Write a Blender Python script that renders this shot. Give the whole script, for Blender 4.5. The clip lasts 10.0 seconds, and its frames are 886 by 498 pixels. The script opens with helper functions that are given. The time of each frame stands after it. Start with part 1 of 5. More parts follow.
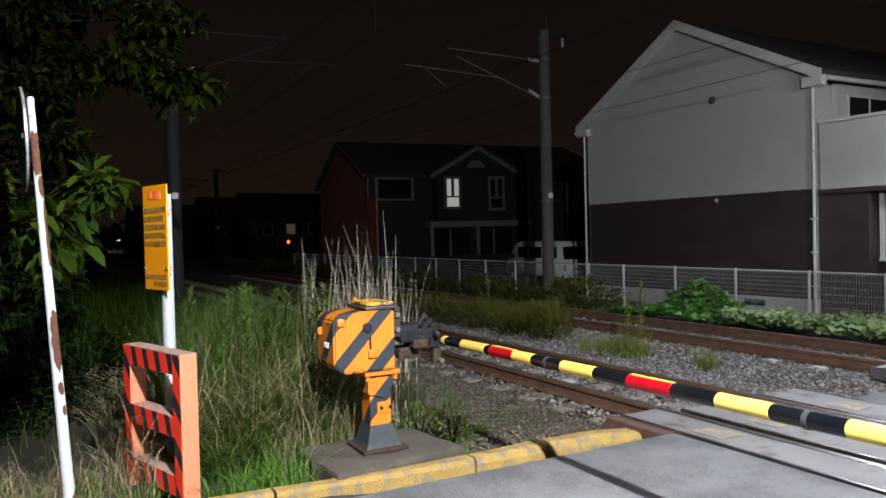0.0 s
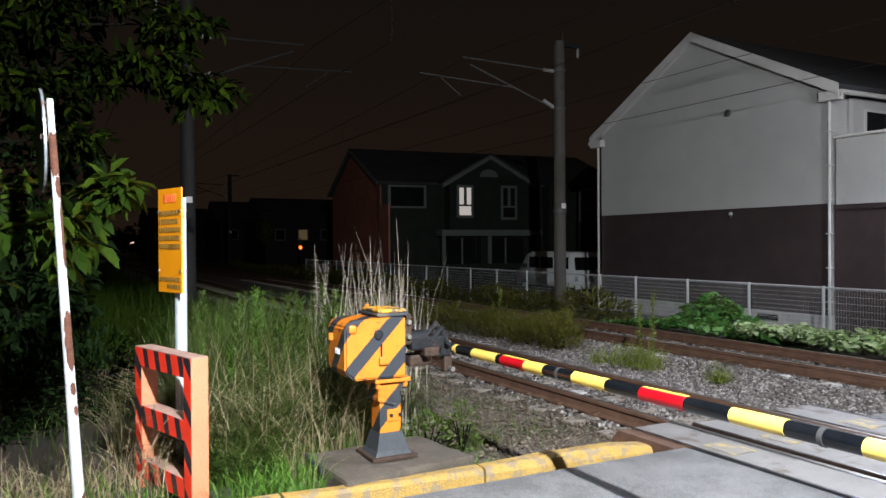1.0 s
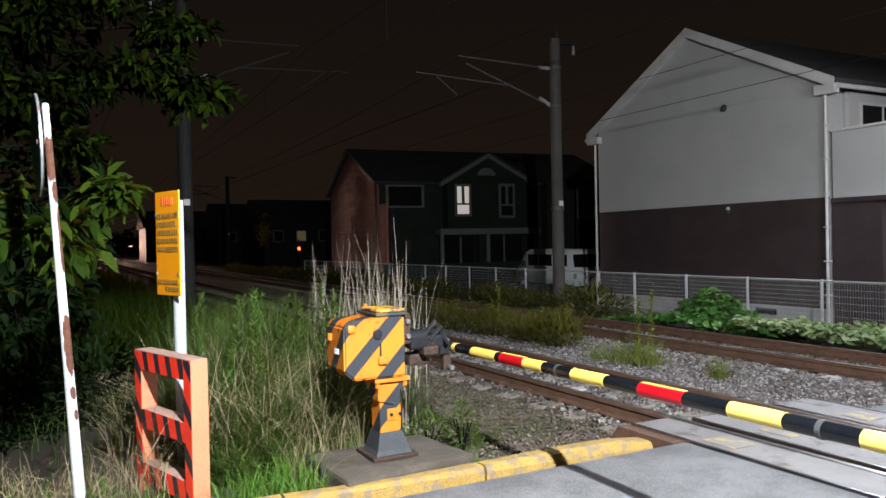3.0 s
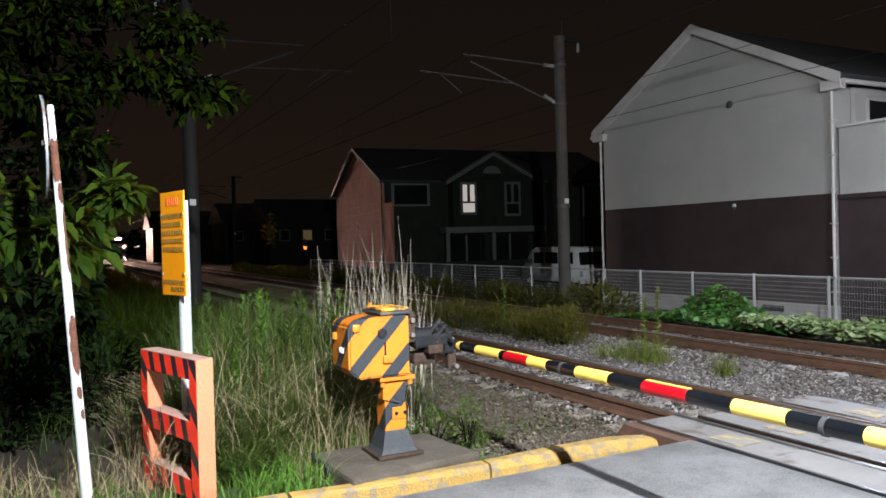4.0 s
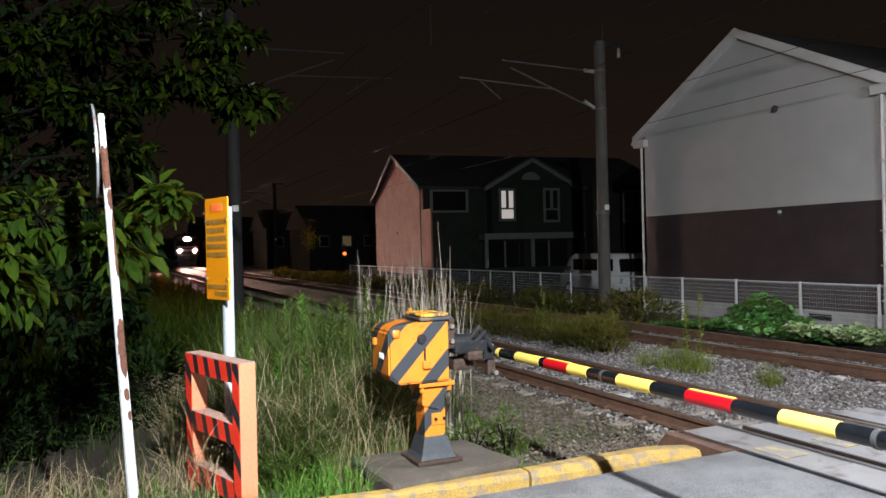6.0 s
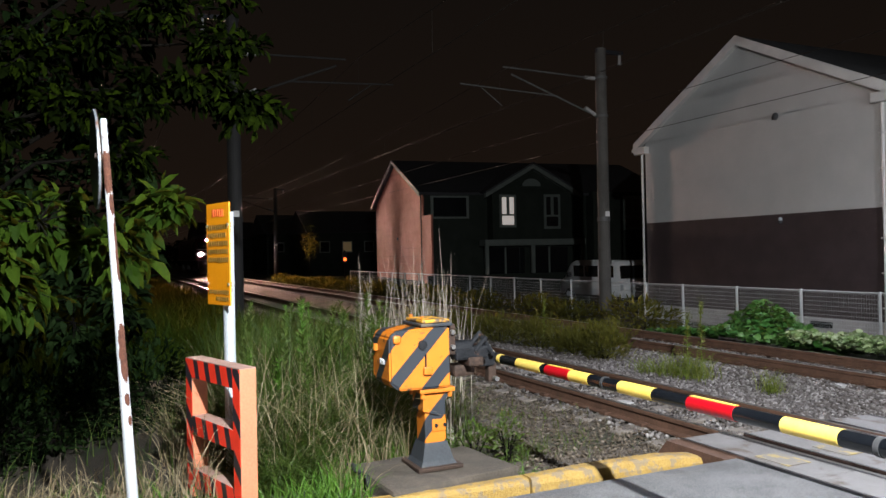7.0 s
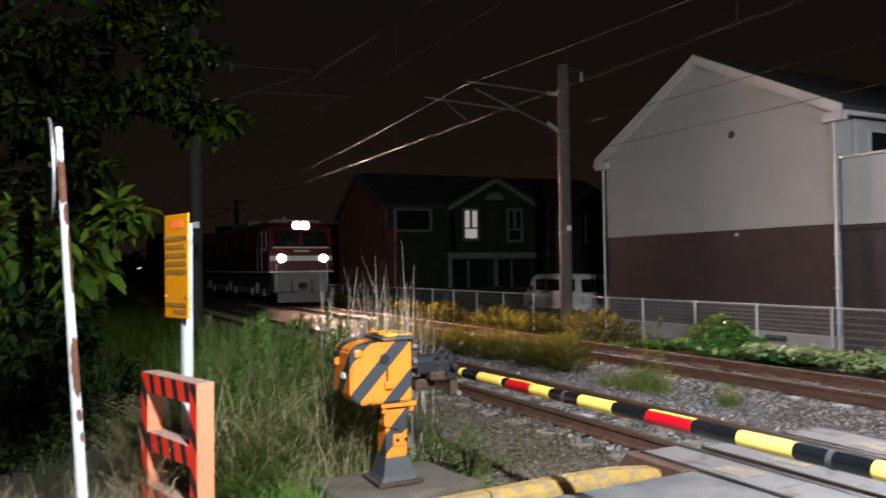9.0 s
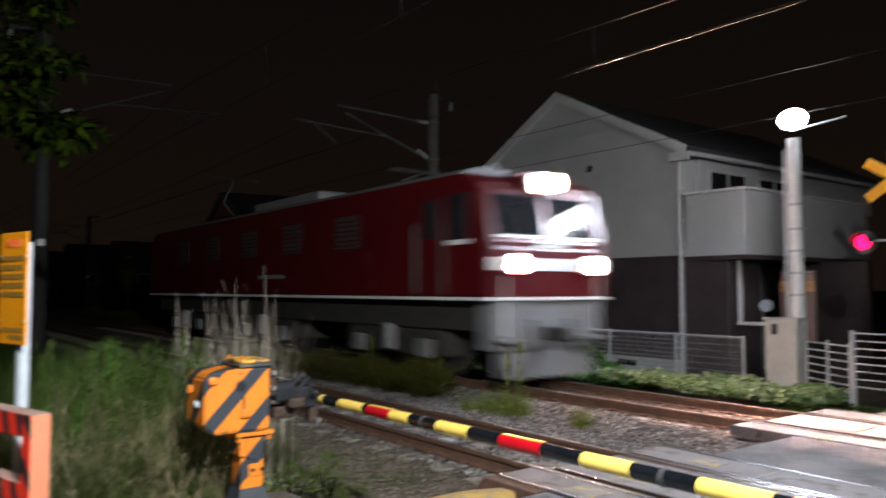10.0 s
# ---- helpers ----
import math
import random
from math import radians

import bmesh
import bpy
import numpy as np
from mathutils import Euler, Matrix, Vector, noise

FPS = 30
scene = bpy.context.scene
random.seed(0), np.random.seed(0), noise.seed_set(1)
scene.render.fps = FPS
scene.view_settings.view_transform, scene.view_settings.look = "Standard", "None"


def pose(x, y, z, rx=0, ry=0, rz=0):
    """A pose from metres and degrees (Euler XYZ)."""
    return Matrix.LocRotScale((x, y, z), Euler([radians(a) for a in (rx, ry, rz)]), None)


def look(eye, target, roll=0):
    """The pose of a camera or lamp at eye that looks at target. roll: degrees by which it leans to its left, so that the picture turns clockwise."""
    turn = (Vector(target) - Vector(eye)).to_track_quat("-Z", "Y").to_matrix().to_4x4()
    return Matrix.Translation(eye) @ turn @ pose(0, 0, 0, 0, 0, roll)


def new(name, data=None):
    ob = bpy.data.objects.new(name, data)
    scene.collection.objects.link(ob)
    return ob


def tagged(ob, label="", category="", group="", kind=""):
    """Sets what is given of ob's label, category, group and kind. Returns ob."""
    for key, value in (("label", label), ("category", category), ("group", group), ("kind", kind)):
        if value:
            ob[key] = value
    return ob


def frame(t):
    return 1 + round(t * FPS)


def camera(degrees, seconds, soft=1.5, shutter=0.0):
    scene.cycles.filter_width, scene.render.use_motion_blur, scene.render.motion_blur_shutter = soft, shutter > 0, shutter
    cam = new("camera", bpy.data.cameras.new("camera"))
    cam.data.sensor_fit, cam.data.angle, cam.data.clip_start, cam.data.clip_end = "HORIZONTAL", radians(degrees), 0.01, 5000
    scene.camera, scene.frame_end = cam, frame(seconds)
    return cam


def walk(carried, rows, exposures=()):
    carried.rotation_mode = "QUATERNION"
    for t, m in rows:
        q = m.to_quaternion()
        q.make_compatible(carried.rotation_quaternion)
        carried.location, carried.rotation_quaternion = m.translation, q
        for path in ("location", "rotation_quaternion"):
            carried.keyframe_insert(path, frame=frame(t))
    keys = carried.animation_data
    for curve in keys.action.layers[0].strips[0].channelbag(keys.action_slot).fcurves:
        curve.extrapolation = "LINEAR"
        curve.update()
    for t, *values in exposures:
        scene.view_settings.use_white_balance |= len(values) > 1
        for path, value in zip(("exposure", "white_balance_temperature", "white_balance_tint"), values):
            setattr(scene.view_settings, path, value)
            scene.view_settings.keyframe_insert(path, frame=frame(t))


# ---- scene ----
cam = camera(61.35, 10.0, 1.5, 0.8)
PATH = [
    (0.0, pose(-0.005, 0.003, 1.661, 88.90, 1.41, 61.59)),
    (0.5, pose(-0.011, 0.000, 1.661, 89.35, 0.28, 61.96)),
    (1.0, pose(-0.020, -0.003, 1.658, 89.56, 0.36, 62.47)),
    (1.5, pose(-0.013, -0.004, 1.658, 89.48, 0.60, 62.72)),
    (2.0, pose(-0.016, -0.007, 1.657, 89.62, 0.97, 62.51)),
    (2.5, pose(-0.014, -0.005, 1.656, 89.55, 1.14, 62.34)),
    (4.0, pose(0.006, 0.010, 1.659, 89.37, 1.50, 62.83)),
    (4.5, pose(0.009, 0.011, 1.659, 89.61, 1.47, 64.24)),
    (5.0, pose(0.004, 0.009, 1.658, 89.59, 1.43, 65.22)),
    (5.5, pose(0.003, 0.004, 1.658, 89.67, 1.37, 65.61)),
    (7.0, pose(-0.001, -0.007, 1.657, 90.39, 1.13, 65.79)),
    (7.5, pose(0.003, -0.005, 1.657, 90.27, 1.11, 65.30)),
    (8.0, pose(-0.005, -0.002, 1.656, 90.27, 1.15, 65.17)),
    (8.5, pose(-0.002, -0.001, 1.658, 90.58, 1.14, 64.69)),
    (9.0, pose(-0.005, -0.001, 1.662, 91.33, 0.79, 62.95)),
    (9.5, pose(0.016, -0.001, 1.673, 92.06, 0.38, 58.65)),
    (10.0, pose(0.060, 0.021, 1.678, 93.10, 0.05, 52.98)),
]
EXPOSURE = [(0.0, -0.35), (0.5, -0.05), (1.0, 0.05), (5.5, 0.05), (7.0, -0.15), (8.5, -0.20), (9.0, -0.25), (9.5, -0.40), (10.0, -0.70)]
walk(cam, PATH, EXPOSURE)

# X runs along the rails, Y across them, the road surface is z = 0
RAIL_A, RAIL_B, RAIL_C, RAIL_D = 5.05, 6.18, 8.95, 10.08
NEAR_TRACK, FAR_TRACK = 5.615, 9.515
ROAD_X0, ROAD_X1 = -4.55, 3.2
LOT_Z = -0.42

# ---- world: a dim town sky at night ----
world = bpy.data.worlds.new("night_sky")
scene.world = world
world.use_nodes = True
wn = world.node_tree.nodes
wl = world.node_tree.links
bg = wn["Background"]
tc = wn.new("ShaderNodeTexCoord")
sep = wn.new("ShaderNodeSeparateXYZ")
ramp = wn.new("ShaderNodeValToRGB")
wl.new(tc.outputs["Generated"], sep.inputs[0])
wl.new(sep.outputs["Z"], ramp.inputs[0])
wl.new(ramp.outputs[0], bg.inputs[0])
ramp.color_ramp.elements[0].position = 0.0
ramp.color_ramp.elements[0].color = (0.0125, 0.0075, 0.0050, 1)
ramp.color_ramp.elements[1].position = 0.4
ramp.color_ramp.elements[1].color = (0.0062, 0.0048, 0.0040, 1)
bg.inputs[1].default_value = 1.0


def lamp(name, at, aim, watts, colour, cone):
    """A street lamp's LED: a wide soft cone."""
    data = bpy.data.lights.new(name, "SPOT")
    data.energy, data.color, data.shadow_soft_size = watts, colour, 0.06
    data.spot_size, data.spot_blend = radians(cone), 1.0
    ob = new(name, data)
    ob.matrix_world = look(at, aim)
    return ob


FAR_LAMP = (-6.95, 13.4, 4.75)
# near lamp is not in view; its place follows the barrier pole's shadow
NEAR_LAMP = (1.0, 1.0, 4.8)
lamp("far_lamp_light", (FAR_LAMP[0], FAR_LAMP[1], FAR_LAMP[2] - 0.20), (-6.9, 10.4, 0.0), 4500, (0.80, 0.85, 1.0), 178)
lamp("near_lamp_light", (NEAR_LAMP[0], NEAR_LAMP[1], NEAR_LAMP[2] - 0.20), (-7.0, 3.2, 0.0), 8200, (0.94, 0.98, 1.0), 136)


# ---- materials ----
def nodes_of(name):
    m = bpy.data.materials.new(name)
    m.use_nodes = True
    return m, m.node_tree.nodes, m.node_tree.links, m.node_tree.nodes["Principled BSDF"]


def mixed(n, l, fac, a, b):
    mix = n.new("ShaderNodeMix")
    mix.data_type = "RGBA"
    if hasattr(fac, "is_output"):
        l.new(fac, mix.inputs[0])
    else:
        mix.inputs[0].default_value = fac
    for sock, v in ((mix.inputs[6], a), (mix.inputs[7], b)):
        if hasattr(v, "is_output"):
            l.new(v, sock)
        else:
            sock.default_value = (*v, 1)
    return mix.outputs[2]


def noise_of(n, l, scale, detail=4.0, vec=None, rough=0.6):
    t = n.new("ShaderNodeTexNoise")
    t.inputs["Scale"].default_value, t.inputs["Detail"].default_value = scale, detail
    t.inputs["Roughness"].default_value = rough
    if vec is None:
        c = n.new("ShaderNodeTexCoord")
        vec = c.outputs["Object"]
    l.new(vec, t.inputs["Vector"])
    return t.outputs["Fac"]


def steps(n, l, fac, lo, hi):
    r = n.new("ShaderNodeMapRange")
    l.new(fac, r.inputs[0])
    r.inputs[1].default_value, r.inputs[2].default_value = lo, hi
    return r.outputs[0]


def math_of(n, l, op, a, b=None):
    m = n.new("ShaderNodeMath")
    m.operation = op
    for i, v in enumerate((a, b)):
        if v is None:
            continue
        if hasattr(v, "is_output"):
            l.new(v, m.inputs[i])
        else:
            m.inputs[i].default_value = v
    return m.outputs[0]


def bumped(n, l, p, height, strength, dist=0.01):
    b = n.new("ShaderNodeBump")
    b.inputs["Strength"].default_value, b.inputs["Distance"].default_value = strength, dist
    l.new(height, b.inputs["Height"])
    l.new(b.outputs[0], p.inputs["Normal"])


def surface(name, dark, light, scale=8.0, fine=60.0, rough=0.7, metal=0.0, bump=0.3, stain=None, stain_scale=2.0, stain_lo=0.55, dist=0.01, spread=0.25):
    """A worn surface: two colours mixed by two scales of grain, stains with a shape of their own, fine relief."""
    m, n, l, p = nodes_of(name)
    big, small = noise_of(n, l, scale), noise_of(n, l, fine, 3.0)
    col = mixed(n, l, steps(n, l, math_of(n, l, "ADD", big, small), 1.0 - spread, 1.0 + spread), dark, light)
    if stain:
        col = mixed(n, l, steps(n, l, noise_of(n, l, stain_scale, 6.0), stain_lo, stain_lo + 0.07), col, stain)
    l.new(col, p.inputs["Base Color"])
    p.inputs["Roughness"].default_value, p.inputs["Metallic"].default_value = rough, metal
    bumped(n, l, p, small, bump, dist)
    return m


def leafy(name, a, b, c, rough=0.5, gloss=0.35, thin=0.0):
    """Foliage: every leaf or blade its own shade."""
    m, n, l, p = nodes_of(name)
    g = n.new("ShaderNodeNewGeometry")
    r = n.new("ShaderNodeValToRGB")
    l.new(g.outputs["Random Per Island"], r.inputs[0])
    e = r.color_ramp.elements
    e[0].color, e[1].color = (*a, 1), (*c, 1)
    e.new(0.55).color = (*b, 1)
    mott = noise_of(n, l, 40.0, 3.0)
    col = mixed(n, l, steps(n, l, mott, 0.35, 0.75), r.outputs[0], tuple(v * 0.7 for v in b))
    l.new(col, p.inputs["Base Color"])
    p.inputs["Roughness"].default_value, p.inputs["Specular IOR Level"].default_value = rough, gloss
    if thin:
        glow = n.new("ShaderNodeBsdfTranslucent")
        l.new(mixed(n, l, 0.5, col, (0.30, 0.24, 0.03)), glow.inputs["Color"])
        both = n.new("ShaderNodeMixShader")
        both.inputs[0].default_value = thin
        l.new(p.outputs[0], both.inputs[1])
        l.new(glow.outputs[0], both.inputs[2])
        l.new(both.outputs[0], n["Material Output"].inputs["Surface"])
    return m


def glowing(name, colour, strength):
    m, n, l, p = nodes_of(name)
    p.inputs["Base Color"].default_value = (*colour, 1)
    p.inputs["Emission Color"].default_value = (*colour, 1)
    p.inputs["Emission Strength"].default_value = strength
    return m


def striped(name, a, b, k, along, rough=0.45, share=0.5, wear=(0.10, 0.07, 0.04), scuff=0.66, shift=0.0):
    """Slanting painted warning stripes; along: weights of x, y, z; k: stripes a metre; chipped paint."""
    m, n, l, p = nodes_of(name)
    c = n.new("ShaderNodeTexCoord")
    d = n.new("ShaderNodeVectorMath")
    d.operation = "DOT_PRODUCT"
    l.new(c.outputs["Object"], d.inputs[0])
    d.inputs[1].default_value = along
    f = math_of(n, l, "FRACT", math_of(n, l, "ADD", math_of(n, l, "MULTIPLY", d.outputs["Value"], k), shift))
    s = steps(n, l, f, share - 0.012, share + 0.012)
    grime = noise_of(n, l, 5.0, 5.0)
    a2 = mixed(n, l, steps(n, l, grime, 0.45, 0.75), a, tuple(v * 0.8 for v in a))
    col = mixed(n, l, s, a2, b)
    chips = steps(n, l, noise_of(n, l, 14.0, 8.0, rough=0.7), scuff, scuff + 0.02)
    col = mixed(n, l, chips, col, wear)
    l.new(col, p.inputs["Base Color"])
    p.inputs["Roughness"].default_value = rough
    bumped(n, l, p, noise_of(n, l, 90.0, 2.0), 0.15, 0.004)
    return m


M = {}
M["asphalt"] = surface("asphalt", (0.075, 0.075, 0.079), (0.20, 0.20, 0.205), 1.2, 130, 0.78, 0, 0.9, (0.075, 0.075, 0.077), 0.9, 0.6, 0.008, 0.13)
M["slab"] = surface("slab_concrete", (0.042, 0.034, 0.026), (0.095, 0.077, 0.06), 4, 60, 0.9, 0, 0.6, (0.06, 0.05, 0.04), 3.0, 0.55)
M["panel"] = surface("crossing_panel", (0.14, 0.13, 0.13), (0.225, 0.215, 0.215), 2.2, 120, 0.7, 0, 0.4, (0.10, 0.075, 0.06), 2.5, 0.56)
M["panel_yellow"] = surface("yellow_panel_paint", (0.36, 0.27, 0.10), (0.44, 0.33, 0.13), 3, 80, 0.7, 0, 0.4, (0.21, 0.19, 0.17), 6, 0.42)
M["panel_steel"] = surface("panel_steel_edge", (0.42, 0.42, 0.44), (0.60, 0.60, 0.62), 6, 60, 0.24, 1.0, 0.2, (0.12, 0.08, 0.06), 4, 0.62)
M["kerb"] = surface("kerb_yellow_paint", (0.27, 0.165, 0.038), (0.41, 0.265, 0.07), 5, 70, 0.75, 0, 1.0, (0.22, 0.165, 0.10), 11, 0.51)
M["rail_rust"] = surface("rail_rust", (0.070, 0.036, 0.023), (0.15, 0.078, 0.050), 6, 90, 0.75, 0.2, 0.4)
M["rail_head"] = surface("rail_head", (0.34, 0.31, 0.29), (0.46, 0.43, 0.41), 10, 90, 0.28, 0.9, 0.1, (0.12, 0.06, 0.035), 3.0, 0.60)
M["sleeper"] = surface("sleeper_concrete", (0.12, 0.10, 0.085), (0.22, 0.19, 0.165), 4, 70, 0.9, 0, 0.5)
M["soil"] = surface("soil", (0.028, 0.021, 0.014), (0.065, 0.05, 0.034), 1.5, 45, 0.95, 0, 0.9, (0.03, 0.042, 0.014), 0.8, 0.52, 0.03)
M["ballast_bed"] = surface("ballast_bed", (0.06, 0.047, 0.036), (0.145, 0.115, 0.09), 9, 40, 0.95, 0, 1.0, (0.055, 0.05, 0.03), 1.4, 0.52, 0.04)
M["white_paint"] = surface("white_paint", (0.66, 0.68, 0.70), (0.80, 0.81, 0.82), 5, 60, 0.45, 0, 0.15)
M["rusty_white"] = surface("rusty_white_paint", (0.38, 0.40, 0.43), (0.48, 0.50, 0.52), 4, 50, 0.5, 0, 0.3, (0.10, 0.032, 0.016), 5.0, 0.62)
M["rust_bare"] = surface("bare_rust", (0.055, 0.018, 0.010), (0.12, 0.042, 0.022), 20, 90, 0.9, 0, 0.8)
M["galv"] = surface("galvanised_steel", (0.38, 0.42, 0.46), (0.52, 0.56, 0.60), 12, 70, 0.5, 0.35, 0.15)
M["dark_metal"] = surface("dark_greased_metal", (0.008, 0.009, 0.011), (0.020, 0.021, 0.024), 14, 60, 0.55, 0.0, 0.4, (0.10, 0.05, 0.03), 8, 0.60)
M["dark_metal"].node_tree.nodes["Principled BSDF"].inputs["Specular IOR Level"].default_value = 0.15
M["bolt"] = surface("bolt_steel", (0.5, 0.5, 0.5), (0.7, 0.7, 0.7), 20, 60, 0.3, 0.9, 0.1)
M["machine_stripe"] = striped("machine_stripe", (0.60, 0.178, 0.014), (0.026, 0.031, 0.039), 4.52, (0.75, 0.70, -0.66), 0.45, 0.60, (0.07, 0.045, 0.03), 0.62, 3.51)
M["column_stripe"] = striped("column_stripe", (0.60, 0.178, 0.014), (0.026, 0.031, 0.039), 4.52, (0.75, 0.70, -0.66), 0.45, 0.56, (0.07, 0.045, 0.03), 0.62, 3.84)
M["machine_yellow"] = surface("machine_yellow", (0.52, 0.15, 0.012), (0.60, 0.185, 0.016), 5, 60, 0.45, 0, 0.15, (0.05, 0.04, 0.03), 7, 0.66)
M["machine_black"] = surface("machine_black", (0.020, 0.024, 0.030), (0.036, 0.042, 0.050), 8, 70, 0.6, 0, 0.25, (0.09, 0.07, 0.05), 5, 0.6)
M["frame_stripe"] = striped("frame_stripe", (0.92, 0.045, 0.020), (0.022, 0.020, 0.026), 5.9, (0.94, 0.0, 0.30), 0.4, 0.60, (0.3, 0.1, 0.06), 0.72)
M["frame_upright"] = striped("upright_stripe", (0.92, 0.045, 0.020), (0.022, 0.020, 0.026), 4.4, (0.8, 0.0, 0.75), 0.4, 0.62, (0.3, 0.1, 0.06), 0.72)
M["orange"] = surface("orange_paint", (0.50, 0.17, 0.09), (0.58, 0.215, 0.115), 3, 60, 0.5, 0, 0.15)
M["frame_top"] = surface("pale_red_paint", (0.28, 0.16, 0.125), (0.38, 0.25, 0.21), 8, 60, 0.7, 0, 0.2)
M["sign_yellow"] = surface("sign_yellow", (0.78, 0.27, 0.004), (0.84, 0.31, 0.006), 2, 60, 0.4, 0, 0.05)
M["sign_ink"] = surface("sign_ink", (0.18, 0.09, 0.01), (0.26, 0.13, 0.015), 20, 90, 0.5)
M["sign_red"] = surface("sign_red_ink", (0.75, 0.12, 0.02), (0.85, 0.16, 0.03), 20, 90, 0.5)
M["sign_back"] = surface("sign_disc_back", (0.18, 0.2, 0.22), (0.3, 0.32, 0.35), 8, 70, 0.5, 0.4, 0.1, (0.2, 0.07, 0.03), 6, 0.58)
M["sign_blue"] = surface("sign_disc_blue", (0.010, 0.014, 0.022), (0.018, 0.024, 0.036), 6, 60, 0.4)
M["arm_yellow"] = surface("arm_yellow", (0.74, 0.52, 0.09), (0.82, 0.60, 0.14), 8, 70, 0.3, 0, 0.05)
M["arm_black"] = surface("arm_black", (0.004, 0.005, 0.007), (0.008, 0.009, 0.011), 8, 70, 0.11, 0, 0.02)
M["arm_red"] = surface("arm_red", (0.38, 0.003, 0.009), (0.46, 0.005, 0.012), 8, 70, 0.3, 0, 0.05)
M["weed"] = leafy("weed_green", (0.020, 0.044, 0.006), (0.044, 0.082, 0.012), (0.11, 0.14, 0.035), 0.55, 0.25, thin=0.22)
M["fresh"] = leafy("fresh_green", (0.034, 0.10, 0.010), (0.07, 0.17, 0.018), (0.14, 0.25, 0.05), 0.55, 0.25, thin=0.22)
M["dull_grass"] = leafy("dull_grass", (0.06, 0.10, 0.014), (0.13, 0.18, 0.03), (0.26, 0.28, 0.08), 0.6, 0.2, thin=0.3)
M["dry"] = leafy("dry_grass", (0.16, 0.118, 0.058), (0.27, 0.21, 0.125), (0.40, 0.345, 0.235), 0.7, thin=0.15)
M["reed"] = leafy("dead_reed", (0.24, 0.19, 0.14), (0.36, 0.31, 0.25), (0.50, 0.45, 0.39), 0.7)
M["kudzu"] = leafy("kudzu_green", (0.03, 0.11, 0.02), (0.06, 0.18, 0.04), (0.14, 0.27, 0.07), 0.42, thin=0.25)
M["kudzu_pale"] = leafy("pale_ivy", (0.08, 0.20, 0.05), (0.36, 0.50, 0.22), (0.72, 0.78, 0.55), 0.42, thin=0.25)
M["shrub"] = leafy("shrub_yellow_green", (0.036, 0.045, 0.007), (0.078, 0.084, 0.014), (0.155, 0.145, 0.03), 0.6, 0.2, thin=0.4)
M["tree_leaf"] = leafy("tree_leaf", (0.009, 0.022, 0.002), (0.018, 0.040, 0.003), (0.050, 0.080, 0.007), 0.7, 0.06, thin=0.3)
# darker copy of tree_leaf: dimmer lamp light on high boughs put into the colour
M["shaded_leaf"] = leafy("tree_leaf_shaded", (0.0016, 0.0032, 0.0003), (0.0036, 0.0068, 0.0006), (0.020, 0.034, 0.002), 0.8, 0.02)
# shade is put into this leaf colour, for growth out of the lamp light
M["unlit_leaf"] = leafy("unlit_leaf", (0.005, 0.012, 0.003), (0.009, 0.019, 0.005), (0.015, 0.03, 0.007), 0.8, 0.05)
M["bark"] = surface("bark", (0.004, 0.0035, 0.003), (0.009, 0.008, 0.006), 10, 40, 0.95, 0, 1.0)
M["bark"].node_tree.nodes["Principled BSDF"].inputs["Specular IOR Level"].default_value = 0.05
M["mast"] = surface("mast_concrete", (0.045, 0.041, 0.037), (0.08, 0.073, 0.066), 2, 50, 0.9, 0, 0.4, (0.05, 0.045, 0.04), 1.4, 0.56)
M["mast_dark"] = surface("mast_dark_steel", (0.008, 0.0075, 0.007), (0.016, 0.015, 0.014), 3, 50, 0.8, 0.2, 0.3)
M["wire"] = surface("copper_wire", (0.018, 0.015, 0.012), (0.035, 0.028, 0.022), 10, 60, 0.55, 0.5, 0.1)
M["old_steel"] = surface("aged_steel", (0.06, 0.06, 0.06), (0.11, 0.11, 0.105), 8, 60, 0.6, 0.4, 0.2)
M["insulator"] = surface("porcelain", (0.20, 0.19, 0.19), (0.30, 0.29, 0.28), 10, 60, 0.3)
M["siding_up"] = surface("cream_siding", (0.36, 0.355, 0.35), (0.42, 0.412, 0.405), 1.3, 70, 0.38, 0, 0.25)
M["siding_low"] = surface("dark_brick_siding", (0.034, 0.025, 0.026), (0.056, 0.041, 0.042), 2.0, 55, 0.33, 0, 0.3)
M["trim"] = surface("pale_trim", (0.44, 0.43, 0.42), (0.54, 0.52, 0.51), 3, 60, 0.5, 0, 0.1)
M["roof"] = surface("dark_roof_slate", (0.022, 0.022, 0.025), (0.045, 0.045, 0.05), 3, 40, 0.8, 0, 0.6)
M["found"] = surface("foundation_render", (0.28, 0.27, 0.27), (0.40, 0.39, 0.38), 2, 80, 0.85, 0, 0.4)
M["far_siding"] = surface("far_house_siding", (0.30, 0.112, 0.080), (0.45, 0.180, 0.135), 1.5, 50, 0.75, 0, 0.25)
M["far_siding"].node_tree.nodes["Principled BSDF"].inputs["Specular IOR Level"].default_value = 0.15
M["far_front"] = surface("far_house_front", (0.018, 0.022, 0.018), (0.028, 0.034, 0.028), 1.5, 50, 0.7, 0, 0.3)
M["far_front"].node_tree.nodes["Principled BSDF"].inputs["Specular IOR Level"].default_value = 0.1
M["far_trim"] = surface("far_house_trim", (0.095, 0.112, 0.10), (0.135, 0.155, 0.14), 3, 60, 0.6)
M["window_dark"] = surface("dark_window_glass", (0.008, 0.009, 0.010), (0.014, 0.015, 0.016), 1, 20, 0.08, 0, 0.0)
M["window_lit"] = glowing("lit_curtain", (0.95, 0.86, 0.80), 0.36)
M["wood"] = surface("orange_wood_board", (0.36, 0.19, 0.08), (0.5, 0.28, 0.13), 6, 50, 0.6)
